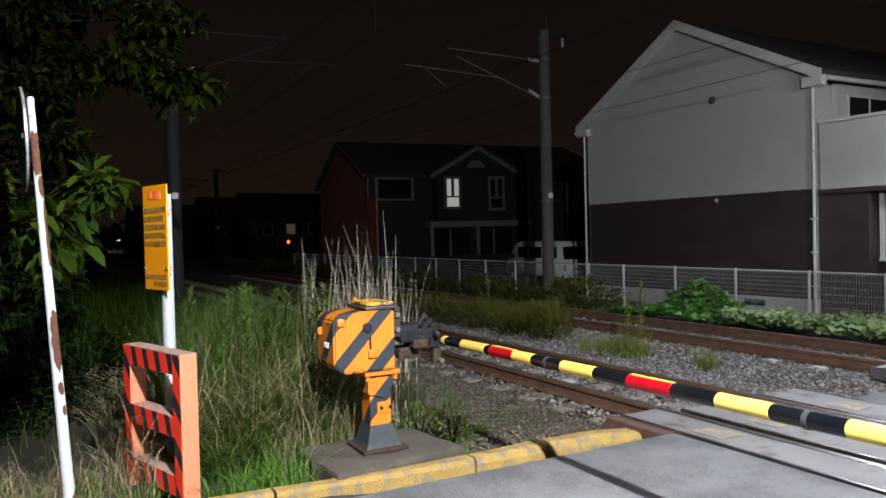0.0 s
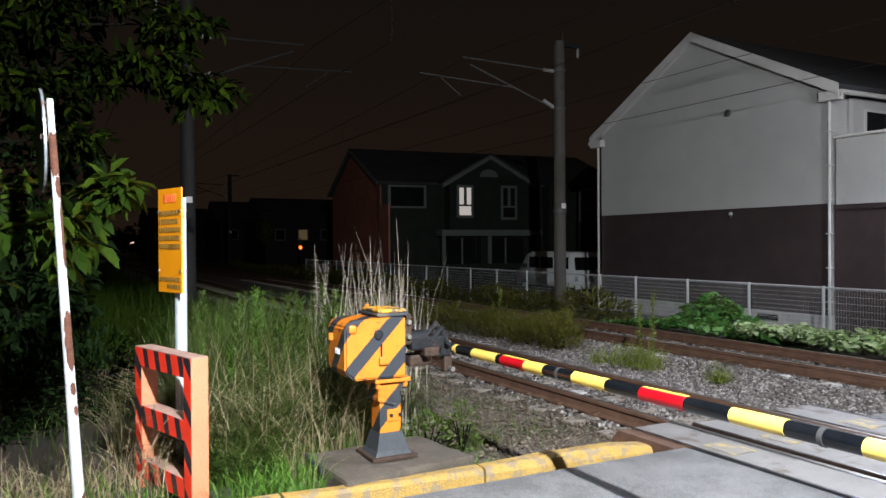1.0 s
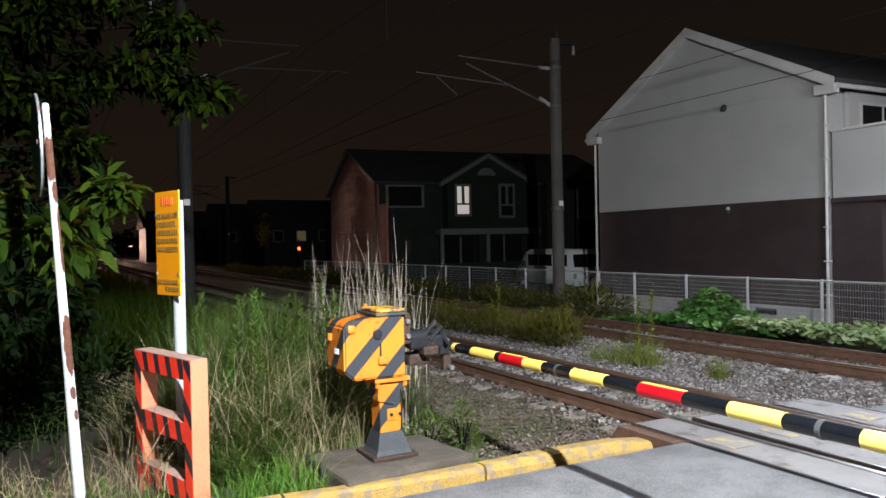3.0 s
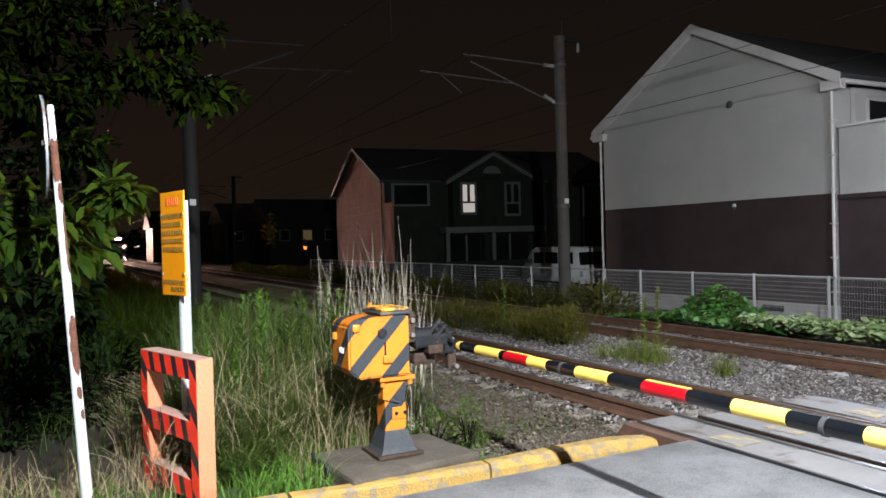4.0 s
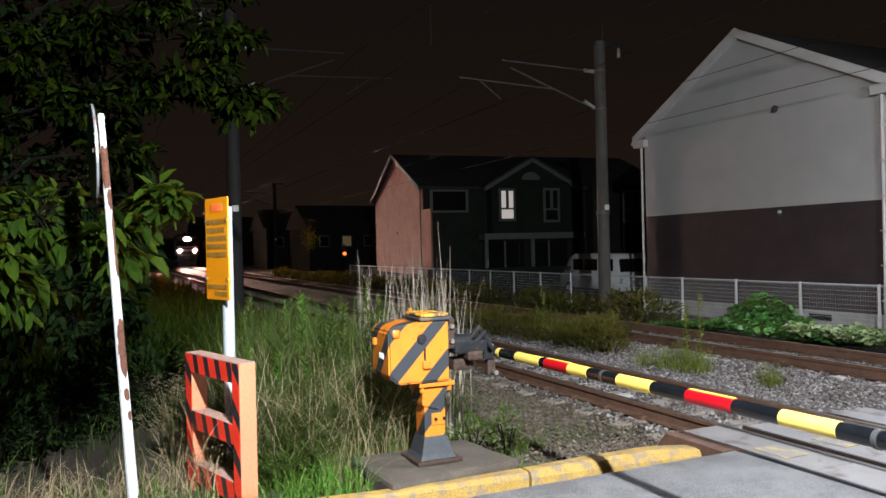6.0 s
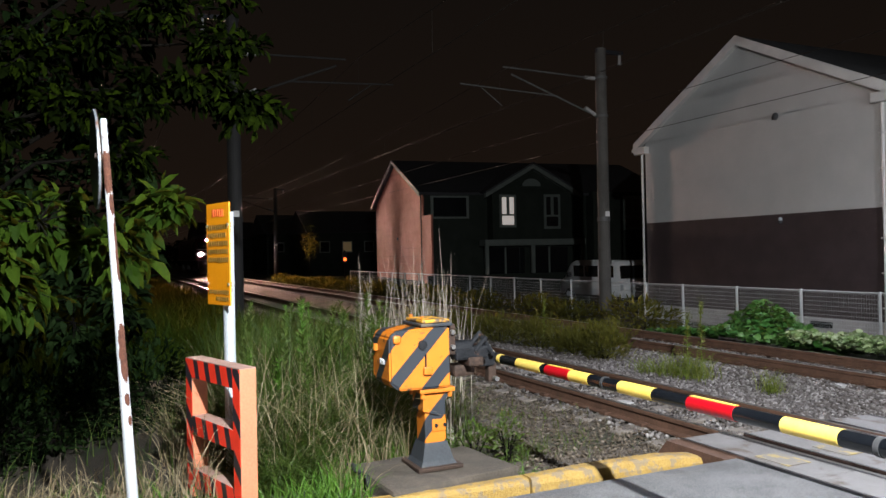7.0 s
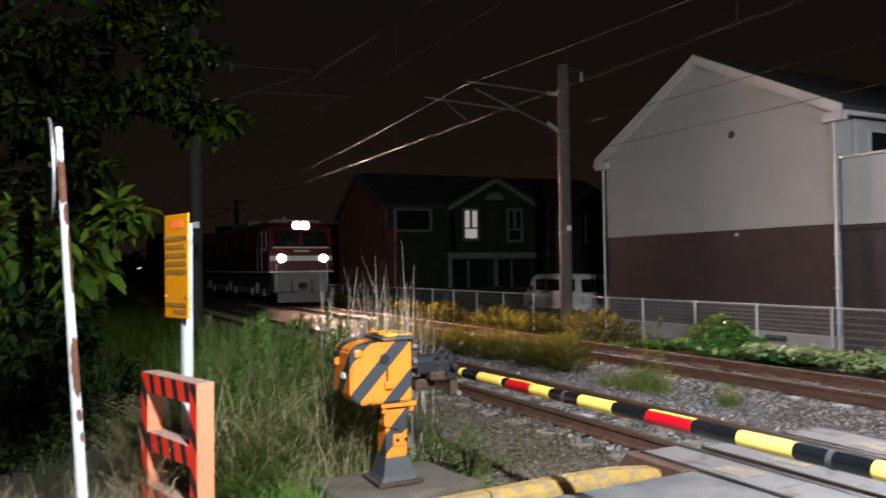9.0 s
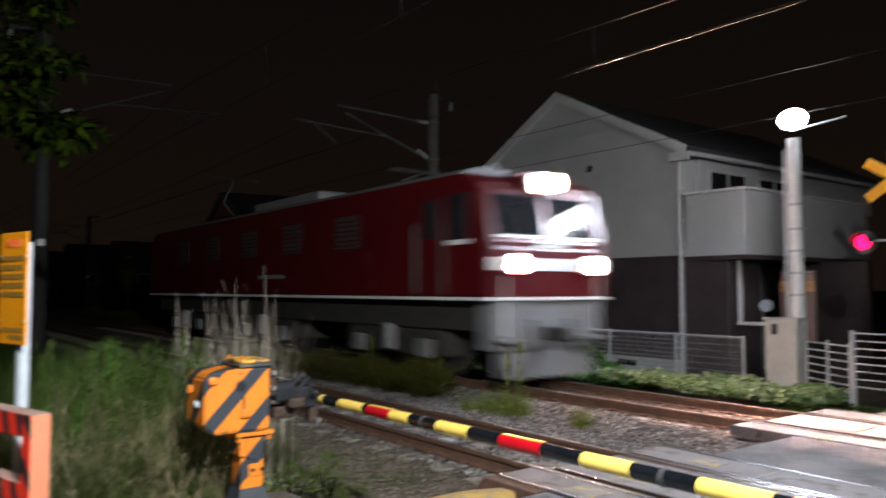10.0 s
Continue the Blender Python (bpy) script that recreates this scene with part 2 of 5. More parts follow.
M["fence_white"] = surface("fence_white", (0.42, 0.43, 0.45), (0.54, 0.55, 0.57), 6, 60, 0.45, 0.1, 0.1)
M["cabinet"] = surface("cabinet_grey", (0.46, 0.45, 0.42), (0.56, 0.55, 0.52), 4, 60, 0.55, 0, 0.1)
M["van_white"] = surface("van_white", (0.72, 0.74, 0.76), (0.80, 0.82, 0.84), 3, 60, 0.25, 0, 0.02)
M["rubber"] = surface("black_rubber", (0.012, 0.012, 0.012), (0.025, 0.025, 0.025), 9, 60, 0.8)
M["plastic_dark"] = surface("dark_plastic", (0.03, 0.03, 0.032), (0.05, 0.05, 0.052), 9, 60, 0.6)
M["train_red"] = surface("train_red", (0.062, 0.003, 0.005), (0.090, 0.005, 0.007), 1.4, 40, 0.32, 0, 0.1, (0.10, 0.014, 0.012), 1.2, 0.62)
M["train_grey"] = surface("train_grey", (0.13, 0.13, 0.135), (0.20, 0.20, 0.205), 3, 40, 0.6, 0, 0.2, (0.16, 0.14, 0.12), 2.4, 0.55)
M["train_white"] = surface("train_white", (0.66, 0.65, 0.63), (0.78, 0.77, 0.75), 3, 40, 0.4, 0, 0.05)
M["train_dark"] = surface("train_underframe", (0.02, 0.018, 0.017), (0.05, 0.045, 0.04), 5, 40, 0.8, 0.2, 0.5)
M["train_glass"] = surface("cab_glass", (0.012, 0.013, 0.015), (0.02, 0.021, 0.024), 1, 20, 0.05, 0, 0.0)
M["headlight"] = glowing("headlight_glow", (1.0, 0.60, 0.46), 80000)
# reflector bowls glow themselves, in place of reflected lens light and side spill
M["reflector"] = glowing("reflector_glow", (1.0, 0.62, 0.48), 1300)
M["lamp_led"] = glowing("lamp_led_glow", (0.90, 0.93, 1.0), 170)
M["signal_red"] = glowing("signal_red_glow", (1.0, 0.004, 0.07), 9)
M["signal_far"] = glowing("far_signal_glow", (1.0, 0.12, 0.02), 5)
# glow for bars that stand in for distant pinkish glints
M["far_glint"] = glowing("far_glint_glow", (1.0, 0.55, 0.42), 3.0)
M["far_window"] = glowing("far_window_glow", (1.0, 0.72, 0.36), 0.035)
M["cross_yellow"] = surface("crossbuck_yellow", (0.86, 0.42, 0.03), (0.94, 0.5, 0.05), 4, 60, 0.45)


# ---- builders ----
def empty(name, label, category, at=(0, 0, 0), turn=0.0, group="", kind=""):
    ob = new(name)
    ob.location, ob.rotation_euler = at, (0, 0, radians(turn))
    return tagged(ob, label, category, group, kind)


def part(name, bm, material, parent=None, label=""):
    me = bpy.data.meshes.new(name)
    bm.to_mesh(me)
    bm.free()
    me.materials.append(material)
    ob = new(name, me)
    if parent is not None:
        ob.parent = parent
    if label:
        ob["label"] = label
    return ob


def smooth(ob, on=True):
    ob.data.polygons.foreach_set("use_smooth", [on] * len(ob.data.polygons))
    return ob


def box(bm, x0, x1, y0, y1, z0, z1, bevel=0.0, m=None):
    r = bmesh.ops.create_cube(bm, size=1.0)
    vs = r["verts"]
    for v in vs:
        v.co = Vector((x0 + (v.co.x + 0.5) * (x1 - x0), y0 + (v.co.y + 0.5) * (y1 - y0), z0 + (v.co.z + 0.5) * (z1 - z0)))
    if bevel:
        es = list({e for v in vs for e in v.link_edges})
        got = bmesh.ops.bevel(bm, geom=es, offset=bevel, segments=2, affect="EDGES", profile=0.6)
        vs = list({v for f in got["faces"] for v in f.verts} | {v for v in vs if v.is_valid})
    if m is not None:
        bmesh.ops.transform(bm, matrix=m, verts=[v for v in vs if v.is_valid])
    return bm


def B(x0, x1, y0, y1, z0, z1, bevel=0.0, m=None):
    return box(bmesh.new(), x0, x1, y0, y1, z0, z1, bevel, m)


def rod(bm, a, b, r0, r1=None, seg=12, caps=True):
    a, b = Vector(a), Vector(b)
    r1 = r0 if r1 is None else r1
    q = (b - a).to_track_quat("Z", "Y").to_matrix().to_4x4()
    bmesh.ops.create_cone(bm, cap_ends=caps, segments=seg, radius1=r0, radius2=r1, depth=(b - a).length,
                          matrix=Matrix.Translation((a + b) / 2) @ q)
    return bm


def R(a, b, r0, r1=None, seg=12):
    return rod(bmesh.new(), a, b, r0, r1, seg)


def prism(bm, outline, axis, lo, hi):
    """A closed outline in two axes, pushed along the third (0: x, 1: y, 2: z)."""
    def at(p, v):
        return [(v, p[0], p[1]), (p[0], v, p[1]), (p[0], p[1], v)][axis]
    a = [bm.verts.new(at(p, lo)) for p in outline]
    b = [bm.verts.new(at(p, hi)) for p in outline]
    n = len(outline)
    bm.faces.new(a)
    bm.faces.new(b[::-1])
    for i in range(n):
        bm.faces.new((a[i], b[i], b[(i + 1) % n], a[(i + 1) % n]))
    bmesh.ops.recalc_face_normals(bm, faces=bm.faces)
    return bm


def mesh_of(name, verts, faces, material, parent=None, label="", category="", kind=""):
    me = bpy.data.meshes.new(name)
    verts = np.asarray(verts, dtype=np.float32)
    faces = np.asarray(faces, dtype=np.int32)
    k = faces.shape[1]
    me.vertices.add(len(verts))
    me.vertices.foreach_set("co", verts.ravel())
    me.loops.add(faces.size)
    me.loops.foreach_set("vertex_index", faces.ravel())
    me.polygons.add(len(faces))
    me.polygons.foreach_set("loop_start", np.arange(0, faces.size, k, dtype=np.int32))
    me.update(calc_edges=True)
    me.validate()
    me.materials.append(material)
    ob = new(name, me)
    if parent is not None:
        ob.parent = parent
    return tagged(ob, label, category, "", kind)


rng = np.random.default_rng(7)


def blades(base, height, width, lean, rows=4, droop=0.9):
    """Grass blades: tapered bent strips. base (n,3); height, width (n); lean (n): sideways reach as a share of height."""
    n = len(base)
    ang = rng.uniform(0, 2 * np.pi, n)
    side = rng.uniform(0, 2 * np.pi, n)
    out = np.stack([np.cos(ang), np.sin(ang)], 1)
    w = np.stack([np.cos(side), np.sin(side)], 1)
    verts = []
    for i in range(rows):
        s = i / (rows - 1)
        reach = (lean * height * s ** 2)[:, None] * out
        z = height * (s - droop * lean * s ** 3 * 0.45)
        half = (width * (1 - s) ** 0.7 * 0.5 + 0.0006)[:, None] * w
        c = base[:, :2] + reach
        verts.append(np.concatenate([c - half, (base[:, 2] + z)[:, None]], 1))
        verts.append(np.concatenate([c + half, (base[:, 2] + z)[:, None]], 1))
    v = np.stack(verts, 1).reshape(-1, 3)
    first = (np.arange(n) * 2 * rows)[:, None]
    f = []
    for i in range(rows - 1):
        f.append(np.concatenate([first + 2 * i, first + 2 * i + 1, first + 2 * i + 3, first + 2 * i + 2], 1))
    return v, np.concatenate(f, 0)


def leaves(at, way, length, width, fold=0.25):
    """Pointed folded leaves at (n,3), growing along way (n,3)."""
    n = len(at)
    way = way / np.linalg.norm(way, axis=1, keepdims=True)
    up = rng.normal(0, 0.45, (n, 3)) + np.array([0, 0, 1.0])
    side = np.cross(way, up)
    side /= np.linalg.norm(side, axis=1, keepdims=True) + 1e-9
    nor = np.cross(side, way)
    L, W = length[:, None], width[:, None]
    pts = [at, at + way * L * 0.32 + side * W * 0.5 + nor * W * fold, at + way * L * 0.72 + side * W * 0.36 + nor * W * fold * 0.4,
           at + way * L - nor * L * 0.12, at + way * L * 0.72 - side * W * 0.36 + nor * W * fold * 0.4,
           at + way * L * 0.32 - side * W * 0.5 + nor * W * fold, at + way * L * 0.5]
    v = np.stack(pts, 1).reshape(-1, 3)
    i = (np.arange(n) * 7)[:, None]
    f = [np.concatenate([i + a, i + b, i + 6], 1) for a, b in ((0, 1), (1, 2), (2, 3), (3, 4), (4, 5), (5, 0))]
    return v, np.concatenate(f, 0)


def joined(pieces):
    vs, fs, k = [], [], 0
    for v, f in pieces:
        vs.append(v)
        fs.append(f + k)
        k += len(v)
    return np.concatenate(vs), np.concatenate(fs)


# ---- the ground ----
def ease(v, a, b):
    s = min(1.0, max(0.0, (v - a) / (b - a)))
    return s * s * (3 - 2 * s)


def ground_z(x, y):
    z = -0.05 + (-0.34 + 0.05) * ease(y, 2.5, 3.2) + (LOT_Z + 0.34) * ease(y, 11.8, 13.0)
    if x < -5.6 and y < 0.6:
        z -= 0.35 * ease(-x, 5.6, 6.6) * ease(0.6 - y, 0.0, 0.9)
    if x < -6.0:
        z -= 0.18 * ease(-x, 6.0, 9.0) * (1 - ease(y, 2.6, 4.4))
    if x > ROAD_X0 - 0.1:
        z = -0.32 if y < 13 else LOT_Z
    bump = 0.0 if x > ROAD_X0 - 0.3 else 0.03
    return z + bump * noise.noise((x * 0.9, y * 0.9, 0))


def build_ground():
    xs = [-900, -400, -200, -120, -80, -60] + list(np.arange(-50, -20, 2.5)) + list(np.arange(-20, -4.2, 0.3)) + [-4.2, 0, 4, 8, 20, 60, 200, 900]
    ys = [-900, -300, -100, -40, -20, -10, -6] + list(np.arange(-4, 16, 0.3)) + [16, 20, 26, 40, 80, 200, 900]
    v = [(x, y, ground_z(x, y)) for x in xs for y in ys]
    n = len(ys)
    f = [(i * n + j, (i + 1) * n + j, (i + 1) * n + j + 1, i * n + j + 1) for i in range(len(xs) - 1) for j in range(n - 1)]
    mesh_of("ground", v, f, M["soil"], None, "dark trampled soil with patches of moss beside the tracks", "ground", "structure")


build_ground()


def road_piece(name, x0, x1, y0, y1, label):
    bm = B(x0, x1, y0, y1, -0.3, 0.0)
    bmesh.ops.subdivide_edges(bm, edges=bm.edges[:], cuts=6, use_grid_fill=True)
    for v in bm.verts:
        if v.co.z > -0.01:
            v.co.z += 0.008 * noise.noise((v.co.x * 0.8, v.co.y * 0.8, 3.0))
    return tagged(part(name, bm, M["asphalt"]), label, "road", "", "structure")


road_piece("road", ROAD_X0 + 0.1, ROAD_X1, -14.0, 4.50, "worn grey asphalt road leading to the level crossing")
road_piece("road_between_tracks", -4.42, ROAD_X1, 6.82, 8.44, "dark asphalt strip between the two tracks of the crossing")
road_piece("road_beyond", -4.55, ROAD_X1, 10.78, 40.0, "dark asphalt road beyond the level crossing")

def kerb_h(y):
    return 0.032 + 0.05 * ease(y, 1.8, 3.8)


# yellow kerb, cast in lengths
def kerb_length(y0, y1, x0, x1):
    outline = [(-1.0, -0.2), (-1.0, 0.6), (-0.86, 0.94), (-0.25, 1.0), (-0.08, 0.8), (0.0, 0.15), (0.0, -0.2)]
    bm = bmesh.new()
    rings = []
    cuts = 10
    for i in range(cuts + 1):
        s = i / cuts
        y, x = y0 + (y1 - y0) * s, x0 + (x1 - x0) * s
        kw = 0.115 + 0.085 * ease(y, 1.8, 3.8)
        end = 1.0 - 0.35 * ease(y, 3.85, 4.15)
        rings.append([bm.verts.new((x + a * kw + 0.008 * noise.noise((y * 4, a * 3, 1)), y, (b * end * kerb_h(y) if b > 0 else b) + 0.007 * noise.noise((y * 5, a * 3, 2)))) for a, b in outline])
    k = len(outline)
    for a, b in zip(rings, rings[1:]):
        for j in range(k - 1):
            bm.faces.new((a[j], b[j], b[j + 1], a[j + 1]))
    bm.faces.new(rings[0])
    bm.faces.new(rings[-1][::-1])
    bmesh.ops.recalc_face_normals(bm, faces=bm.faces)
    return bm


kerb = empty("kerb", "chipped yellow-painted concrete kerb along the road edge", "kerb", kind="structure")
for y0, y1 in ((2.72, 4.16), (1.30, 2.70), (-0.4, 1.28), (-2.2, -0.42)):
    part("kerb_stone", kerb_length(y0, y1, -4.46 - (4.16 - y0) * 0.095, -4.46 - (4.16 - y1) * 0.095), M["kerb"], kerb)


# ---- the tracks ----
def rail_mesh(y, x0, x1):
    outline = [(-0.065, -0.153), (0.065, -0.153), (0.065, -0.142), (0.012, -0.125), (0.010, -0.05), (0.032, -0.038), (0.0325, -0.008),
               (0.026, 0.0), (-0.026, 0.0), (-0.0325, -0.008), (-0.032, -0.038), (-0.010, -0.05), (-0.012, -0.125), (-0.065, -0.142)]
    bm = prism(bmesh.new(), [(y + a, b) for a, b in outline], 0, x0, x1)
    return bm


def build_track(name, ya, yb, label):
    t = empty(name, label, "railway track", kind="structure")
    for y in (ya, yb):
        part("rail", rail_mesh(y, -300, 40), M["rail_rust"], t, "rust-brown steel rail")
        part("rail_head", B(-300, 40, y - 0.021, y + 0.021, -0.003, 0.0025), M["rail_head"], t, "worn bright running surface")
    mid = (ya + yb) / 2
    bm = B(-0.11, 0.11, -1.0, 1.0, -0.30, -0.155, 0.02)
    first = part("sleeper", bm, M["sleeper"], t)
    first.location = (-5.6, mid, 0)
    clip = B(-0.06, 0.06, -0.10, 0.10, -0.155, -0.118, 0.008)
    first_clip = part("rail_clip", clip, M["rail_rust"], t)
    first_clip.location = (-5.6, ya, 0)
    for i in range(1, 55):
        o = new("sleeper", first.data)
        o.parent, o.location = t, (-5.6 - 0.62 * i, mid, 0)
    for i in range(0, 30):
        for y in (ya, yb):
            if i or y == yb:
                o = new("rail_clip", first_clip.data)
                o.parent, o.location = t, (-5.6 - 0.62 * i, y, 0)
    return t


build_track("track_near", RAIL_A, RAIL_B, "narrow-gauge track with rusty rails on brown ballast")
build_track("track_far", RAIL_C, RAIL_D, "second rusty track carrying the approaching train")


def bed_z(y, x):
    d1, d2 = abs(y - NEAR_TRACK), abs(y - FAR_TRACK)
    d = min(d1, d2)
    z = -0.185 if d < 1.15 else -0.185 - 0.05 * ease(d, 1.15, 1.9)
    if y < 4.4:
        z += 0.10 * ease(4.4 - y, 0.0, 0.9)
    if y < 3.2:
        z -= 0.18 * ease(3.2 - y, 0.0, 0.5)
    if y > 10.9:
        z -= 0.10 * ease(y, 10.9, 11.9)
    return z


def build_ballast():
    xs = list(np.arange(-300, -40, 10.0)) + list(np.arange(-40, -16, 1.0)) + list(np.arange(-16, -4.0, 0.12)) + [-4.0, 0, 10, 40]
    ys = list(np.arange(2.6, 12.3, 0.12))
    v = [(x, y, bed_z(y, x) + 0.025 * noise.noise((x * 3, y * 3, 5)) + 0.018 * noise.noise((x * 11, y * 11, 8))) for x in xs for y in ys]
    n = len(ys)
    f = [(i * n + j, (i + 1) * n + j, (i + 1) * n + j + 1, i * n + j + 1) for i in range(len(xs) - 1) for j in range(n - 1)]
    mesh_of("ballast_bed", v, f, M["ballast_bed"], None, "bed of brown-grey crushed stone under the tracks", "ballast", "structure")
    lay_stones("ballast_stones", 36000, 4.75, 11.6, 0.016, 0.042, M["stone"], "loose angular grey and brown ballast stones between the rails")
    lay_stones("shoulder_rubble", 9000, 2.85, 4.9, 0.007, 0.024, M["rubble"], "brown earth rubble and small stones beside the near rail")


def lay_stones(name, n, ya, yb, ra, rb, material, label):
    u = rng.random(n) ** 1.6
    x = -4.45 - 13.5 * u
    y = rng.uniform(ya, yb, n)
    if ya > 4:
        y = np.where(rng.random(n) < 0.35, rng.uniform(6.5, 8.7, n), y)
    keep = (np.abs(y - RAIL_A) > 0.07) & (np.abs(y - RAIL_B) > 0.07) & (np.abs(y - RAIL_C) > 0.07) & (np.abs(y - RAIL_D) > 0.07)
    keep &= ~((x > -4.72) & (y < 4.4))
    keep &= ~((x > -5.3) & ((y < 6.9) & (y > 4.4) | (y > 8.4) & (y < 10.8)))
    x, y = x[keep], y[keep]
    n = len(x)
    base = np.array([(1, 0, 0), (0, 1, 0), (-1, 0, 0), (0, -1, 0), (0.1, 0.1, 0.9), (-0.1, 0.05, -0.8)])
    tri = np.array([(0, 1, 4), (1, 2, 4), (2, 3, 4), (3, 0, 4), (1, 0, 5), (2, 1, 5), (3, 2, 5), (0, 3, 5)])
    r = rng.uniform(ra, rb, n)
    a = rng.uniform(0, 6.28, n)
    pts = base[None] * r[:, None, None] * rng.uniform(0.6, 1.3, (n, 6, 3)) * np.array([1.1, 1, 0.75])
    c, s = np.cos(a)[:, None], np.sin(a)[:, None]
    px, py = pts[..., 0] * c - pts[..., 1] * s, pts[..., 0] * s + pts[..., 1] * c
    tilt = rng.normal(0, 0.5, (n, 1))
    pz = pts[..., 2] + px * tilt
    z = np.array([bed_z(b, 0) for b in y])
    v = np.stack([px + x[:, None], py + y[:, None], pz + z[:, None] + 0.012 + 0.02 * rng.random((n, 1))], 2).reshape(-1, 3)
    f = (tri[None] + (np.arange(n) * 6)[:, None, None]).reshape(-1, 3)
    mesh_of(name, v, f, material, None, label, "ballast", "stuff")


M["rubble"] = leafy("earth_rubble", (0.055, 0.042, 0.030), (0.11, 0.088, 0.066), (0.24, 0.20, 0.16), 0.9, 0.1)
M["stone"] = leafy("ballast_stone", (0.05, 0.040, 0.036), (0.125, 0.108, 0.102), (0.38, 0.355, 0.345), 0.85)
build_ballast()


# ---- the crossing deck: panels between and beside the rails ----
def build_deck():
    deck = empty("crossing_deck", "worn concrete crossing panels laid between the rails", "crossing deck", kind="structure")
    rows = [(4.56, RAIL_A - 0.05, -5.16), (RAIL_A + 0.11, RAIL_B - 0.11, -5.02), (RAIL_B + 0.05, 6.78, -5.02),
            (8.47, RAIL_C - 0.05, -5.28), (RAIL_C + 0.11, RAIL_D - 0.11, -5.18), (RAIL_D + 0.05, 10.74, -5.18)]
    for y0, y1, x0 in rows:
        x = x0
        for i in range(6):
            w = 1.36
            part("panel", B(x, x + w - 0.012, y0, y1, -0.14, -0.002 + 0.004 * (i % 2), 0.012), M["panel"], deck)
            x += w
        for y in (y0, y1):
            part("steel_edge", B(x0 + 0.02, ROAD_X1, y - 0.016, y + 0.016, -0.12, 0.007), M["panel_steel"], deck, "steel edge strip polished by tyres")
    for y0, y1 in ((4.66, 4.90), (5.3, 5.9), (6.35, 6.62), (8.58, 8.78), (9.2, 9.8)):
        part("yellow_mark", B(-4.42, -4.10, y0, y1, 0.0, 0.006), M["panel_yellow"], deck, "worn yellow edge mark")
    bevel = bmesh.new()
    prism(bevel, [(-5.30, -0.16), (-5.17, -0.01), (-4.5, -0.01), (-4.5, -0.16)], 1, 4.42, 4.55)
    part("ramp_edge", bevel, M["rail_rust"], deck, "rusty steel ramp along the first panel")


build_deck()


# ---- the two-storey house beside the line ----
HX0, HX1, HY = -18.42, -10.66, 15.2
EAVE, APEX, BAND = 4.96, 7.06, 2.43


def gable_half(z, mid, half, top_eave, top_apex):
    return half if z <= top_eave else max(0.02, half * (top_apex - z) / (top_apex - top_eave))


def build_house():
    h = empty("house", "two-storey house with cream upper siding and dark brown lower siding", "house")
    mid, half = (HX0 + HX1) / 2, (HX1 - HX0) / 2
    part("core_wall", prism(bmesh.new(), [(HX0 + 0.03, LOT_Z), (HX1 - 0.03, LOT_Z), (HX1 - 0.03, EAVE), (mid, APEX - 0.02), (HX0 + 0.03, EAVE)], 1, HY - 0.012, 25.0), M["siding_up"], h)
    part("foundation", B(HX0 - 0.02, HX1 + 0.02, HY - 0.035, 25.02, LOT_Z - 0.3, LOT_Z + 0.42), M["found"], h, "pale rendered foundation")
    part("foundation_vent", B(-12.6, -12.0, HY - 0.05, HY - 0.03, LOT_Z + 0.18, LOT_Z + 0.33), M["window_dark"], h)
    part("lower_wall", B(HX0 + 0.01, HX1 - 0.01, HY - 0.0145, HY + 0.02, LOT_Z + 0.42, BAND), M["siding_low"], h)
    # courses of siding on the gable
    z = LOT_Z + 0.42
    while z < BAND - 0.01:
        z1 = min(z + 0.157, BAND)
        part("dark_board", B(HX0, HX1, HY - 0.018, HY + 0.02, z + 0.002, z1 - 0.002), M["siding_low"], h)
        z = z1
    part("belt_trim", B(HX0 - 0.01, HX1 + 0.01, HY - 0.03, HY + 0.02, BAND, BAND + 0.05), M["siding_low"], h)
    z = BAND + 0.05
    while z < APEX - 0.15:
        z1 = min(z + 0.303, APEX - 0.08)
        a0, a1 = gable_half(z, mid, half, EAVE, APEX), gable_half(z1, mid, half, EAVE, APEX)
        part("pale_board", prism(bmesh.new(), [(mid - a0, z + 0.002), (mid + a0, z + 0.002), (mid + a1, z1 - 0.001), (mid - a1, z1 - 0.001)], 1, HY - 0.016, HY + 0.02), M["siding_up"], h)
        z = z1
    # roof slopes with barge boards
    over, front = 0.32, 0.20
    slope = (APEX - EAVE) / half
    for s in (-1, 1):
        ex, ez = mid + s * (half + over), EAVE - slope * over + (0.13 if s > 0 else 0.02)
        up = 0.13
        part("roof_slope", prism(bmesh.new(), [(ex, ez), (mid, APEX), (mid, APEX + up), (ex, ez + up)], 1, HY - front, 25.4), M["roof"], h, "dark slate roof slope")
        part("barge_board", prism(bmesh.new(), [(ex, ez - 0.11), (mid, APEX - 0.11), (mid, APEX + up + 0.01), (ex, ez + up + 0.01)], 1, HY - front - 0.03, HY - front), M["trim"], h, "pale barge board")
        part("soffit", prism(bmesh.new(), [(ex, ez - 0.05), (mid, APEX - 0.05), (mid, APEX - 0.004), (ex, ez - 0.004)], 1, HY - front, HY - 0.02), M["trim"], h)
        part("eave_return", B(min(ex, ex - s * 0.50), max(ex, ex - s * 0.50), HY - front - 0.01, HY - 0.02, ez - 0.20, ez + 0.02, 0.02), M["trim"], h)
        part("gutter", R((ex + s * 0.05, HY - front, ez - 0.05), (ex + s * 0.05, 25.4, ez - 0.05), 0.055, None, 10), M["trim"], h)
        px = mid + s * (half + (0.06 if s < 0 else 0.02))
        part("downpipe", R((px, HY - 0.09, LOT_Z), (px, HY - 0.09, EAVE - 0.22), 0.036, None, 10), M["trim"], h, "pale plastic downpipe")
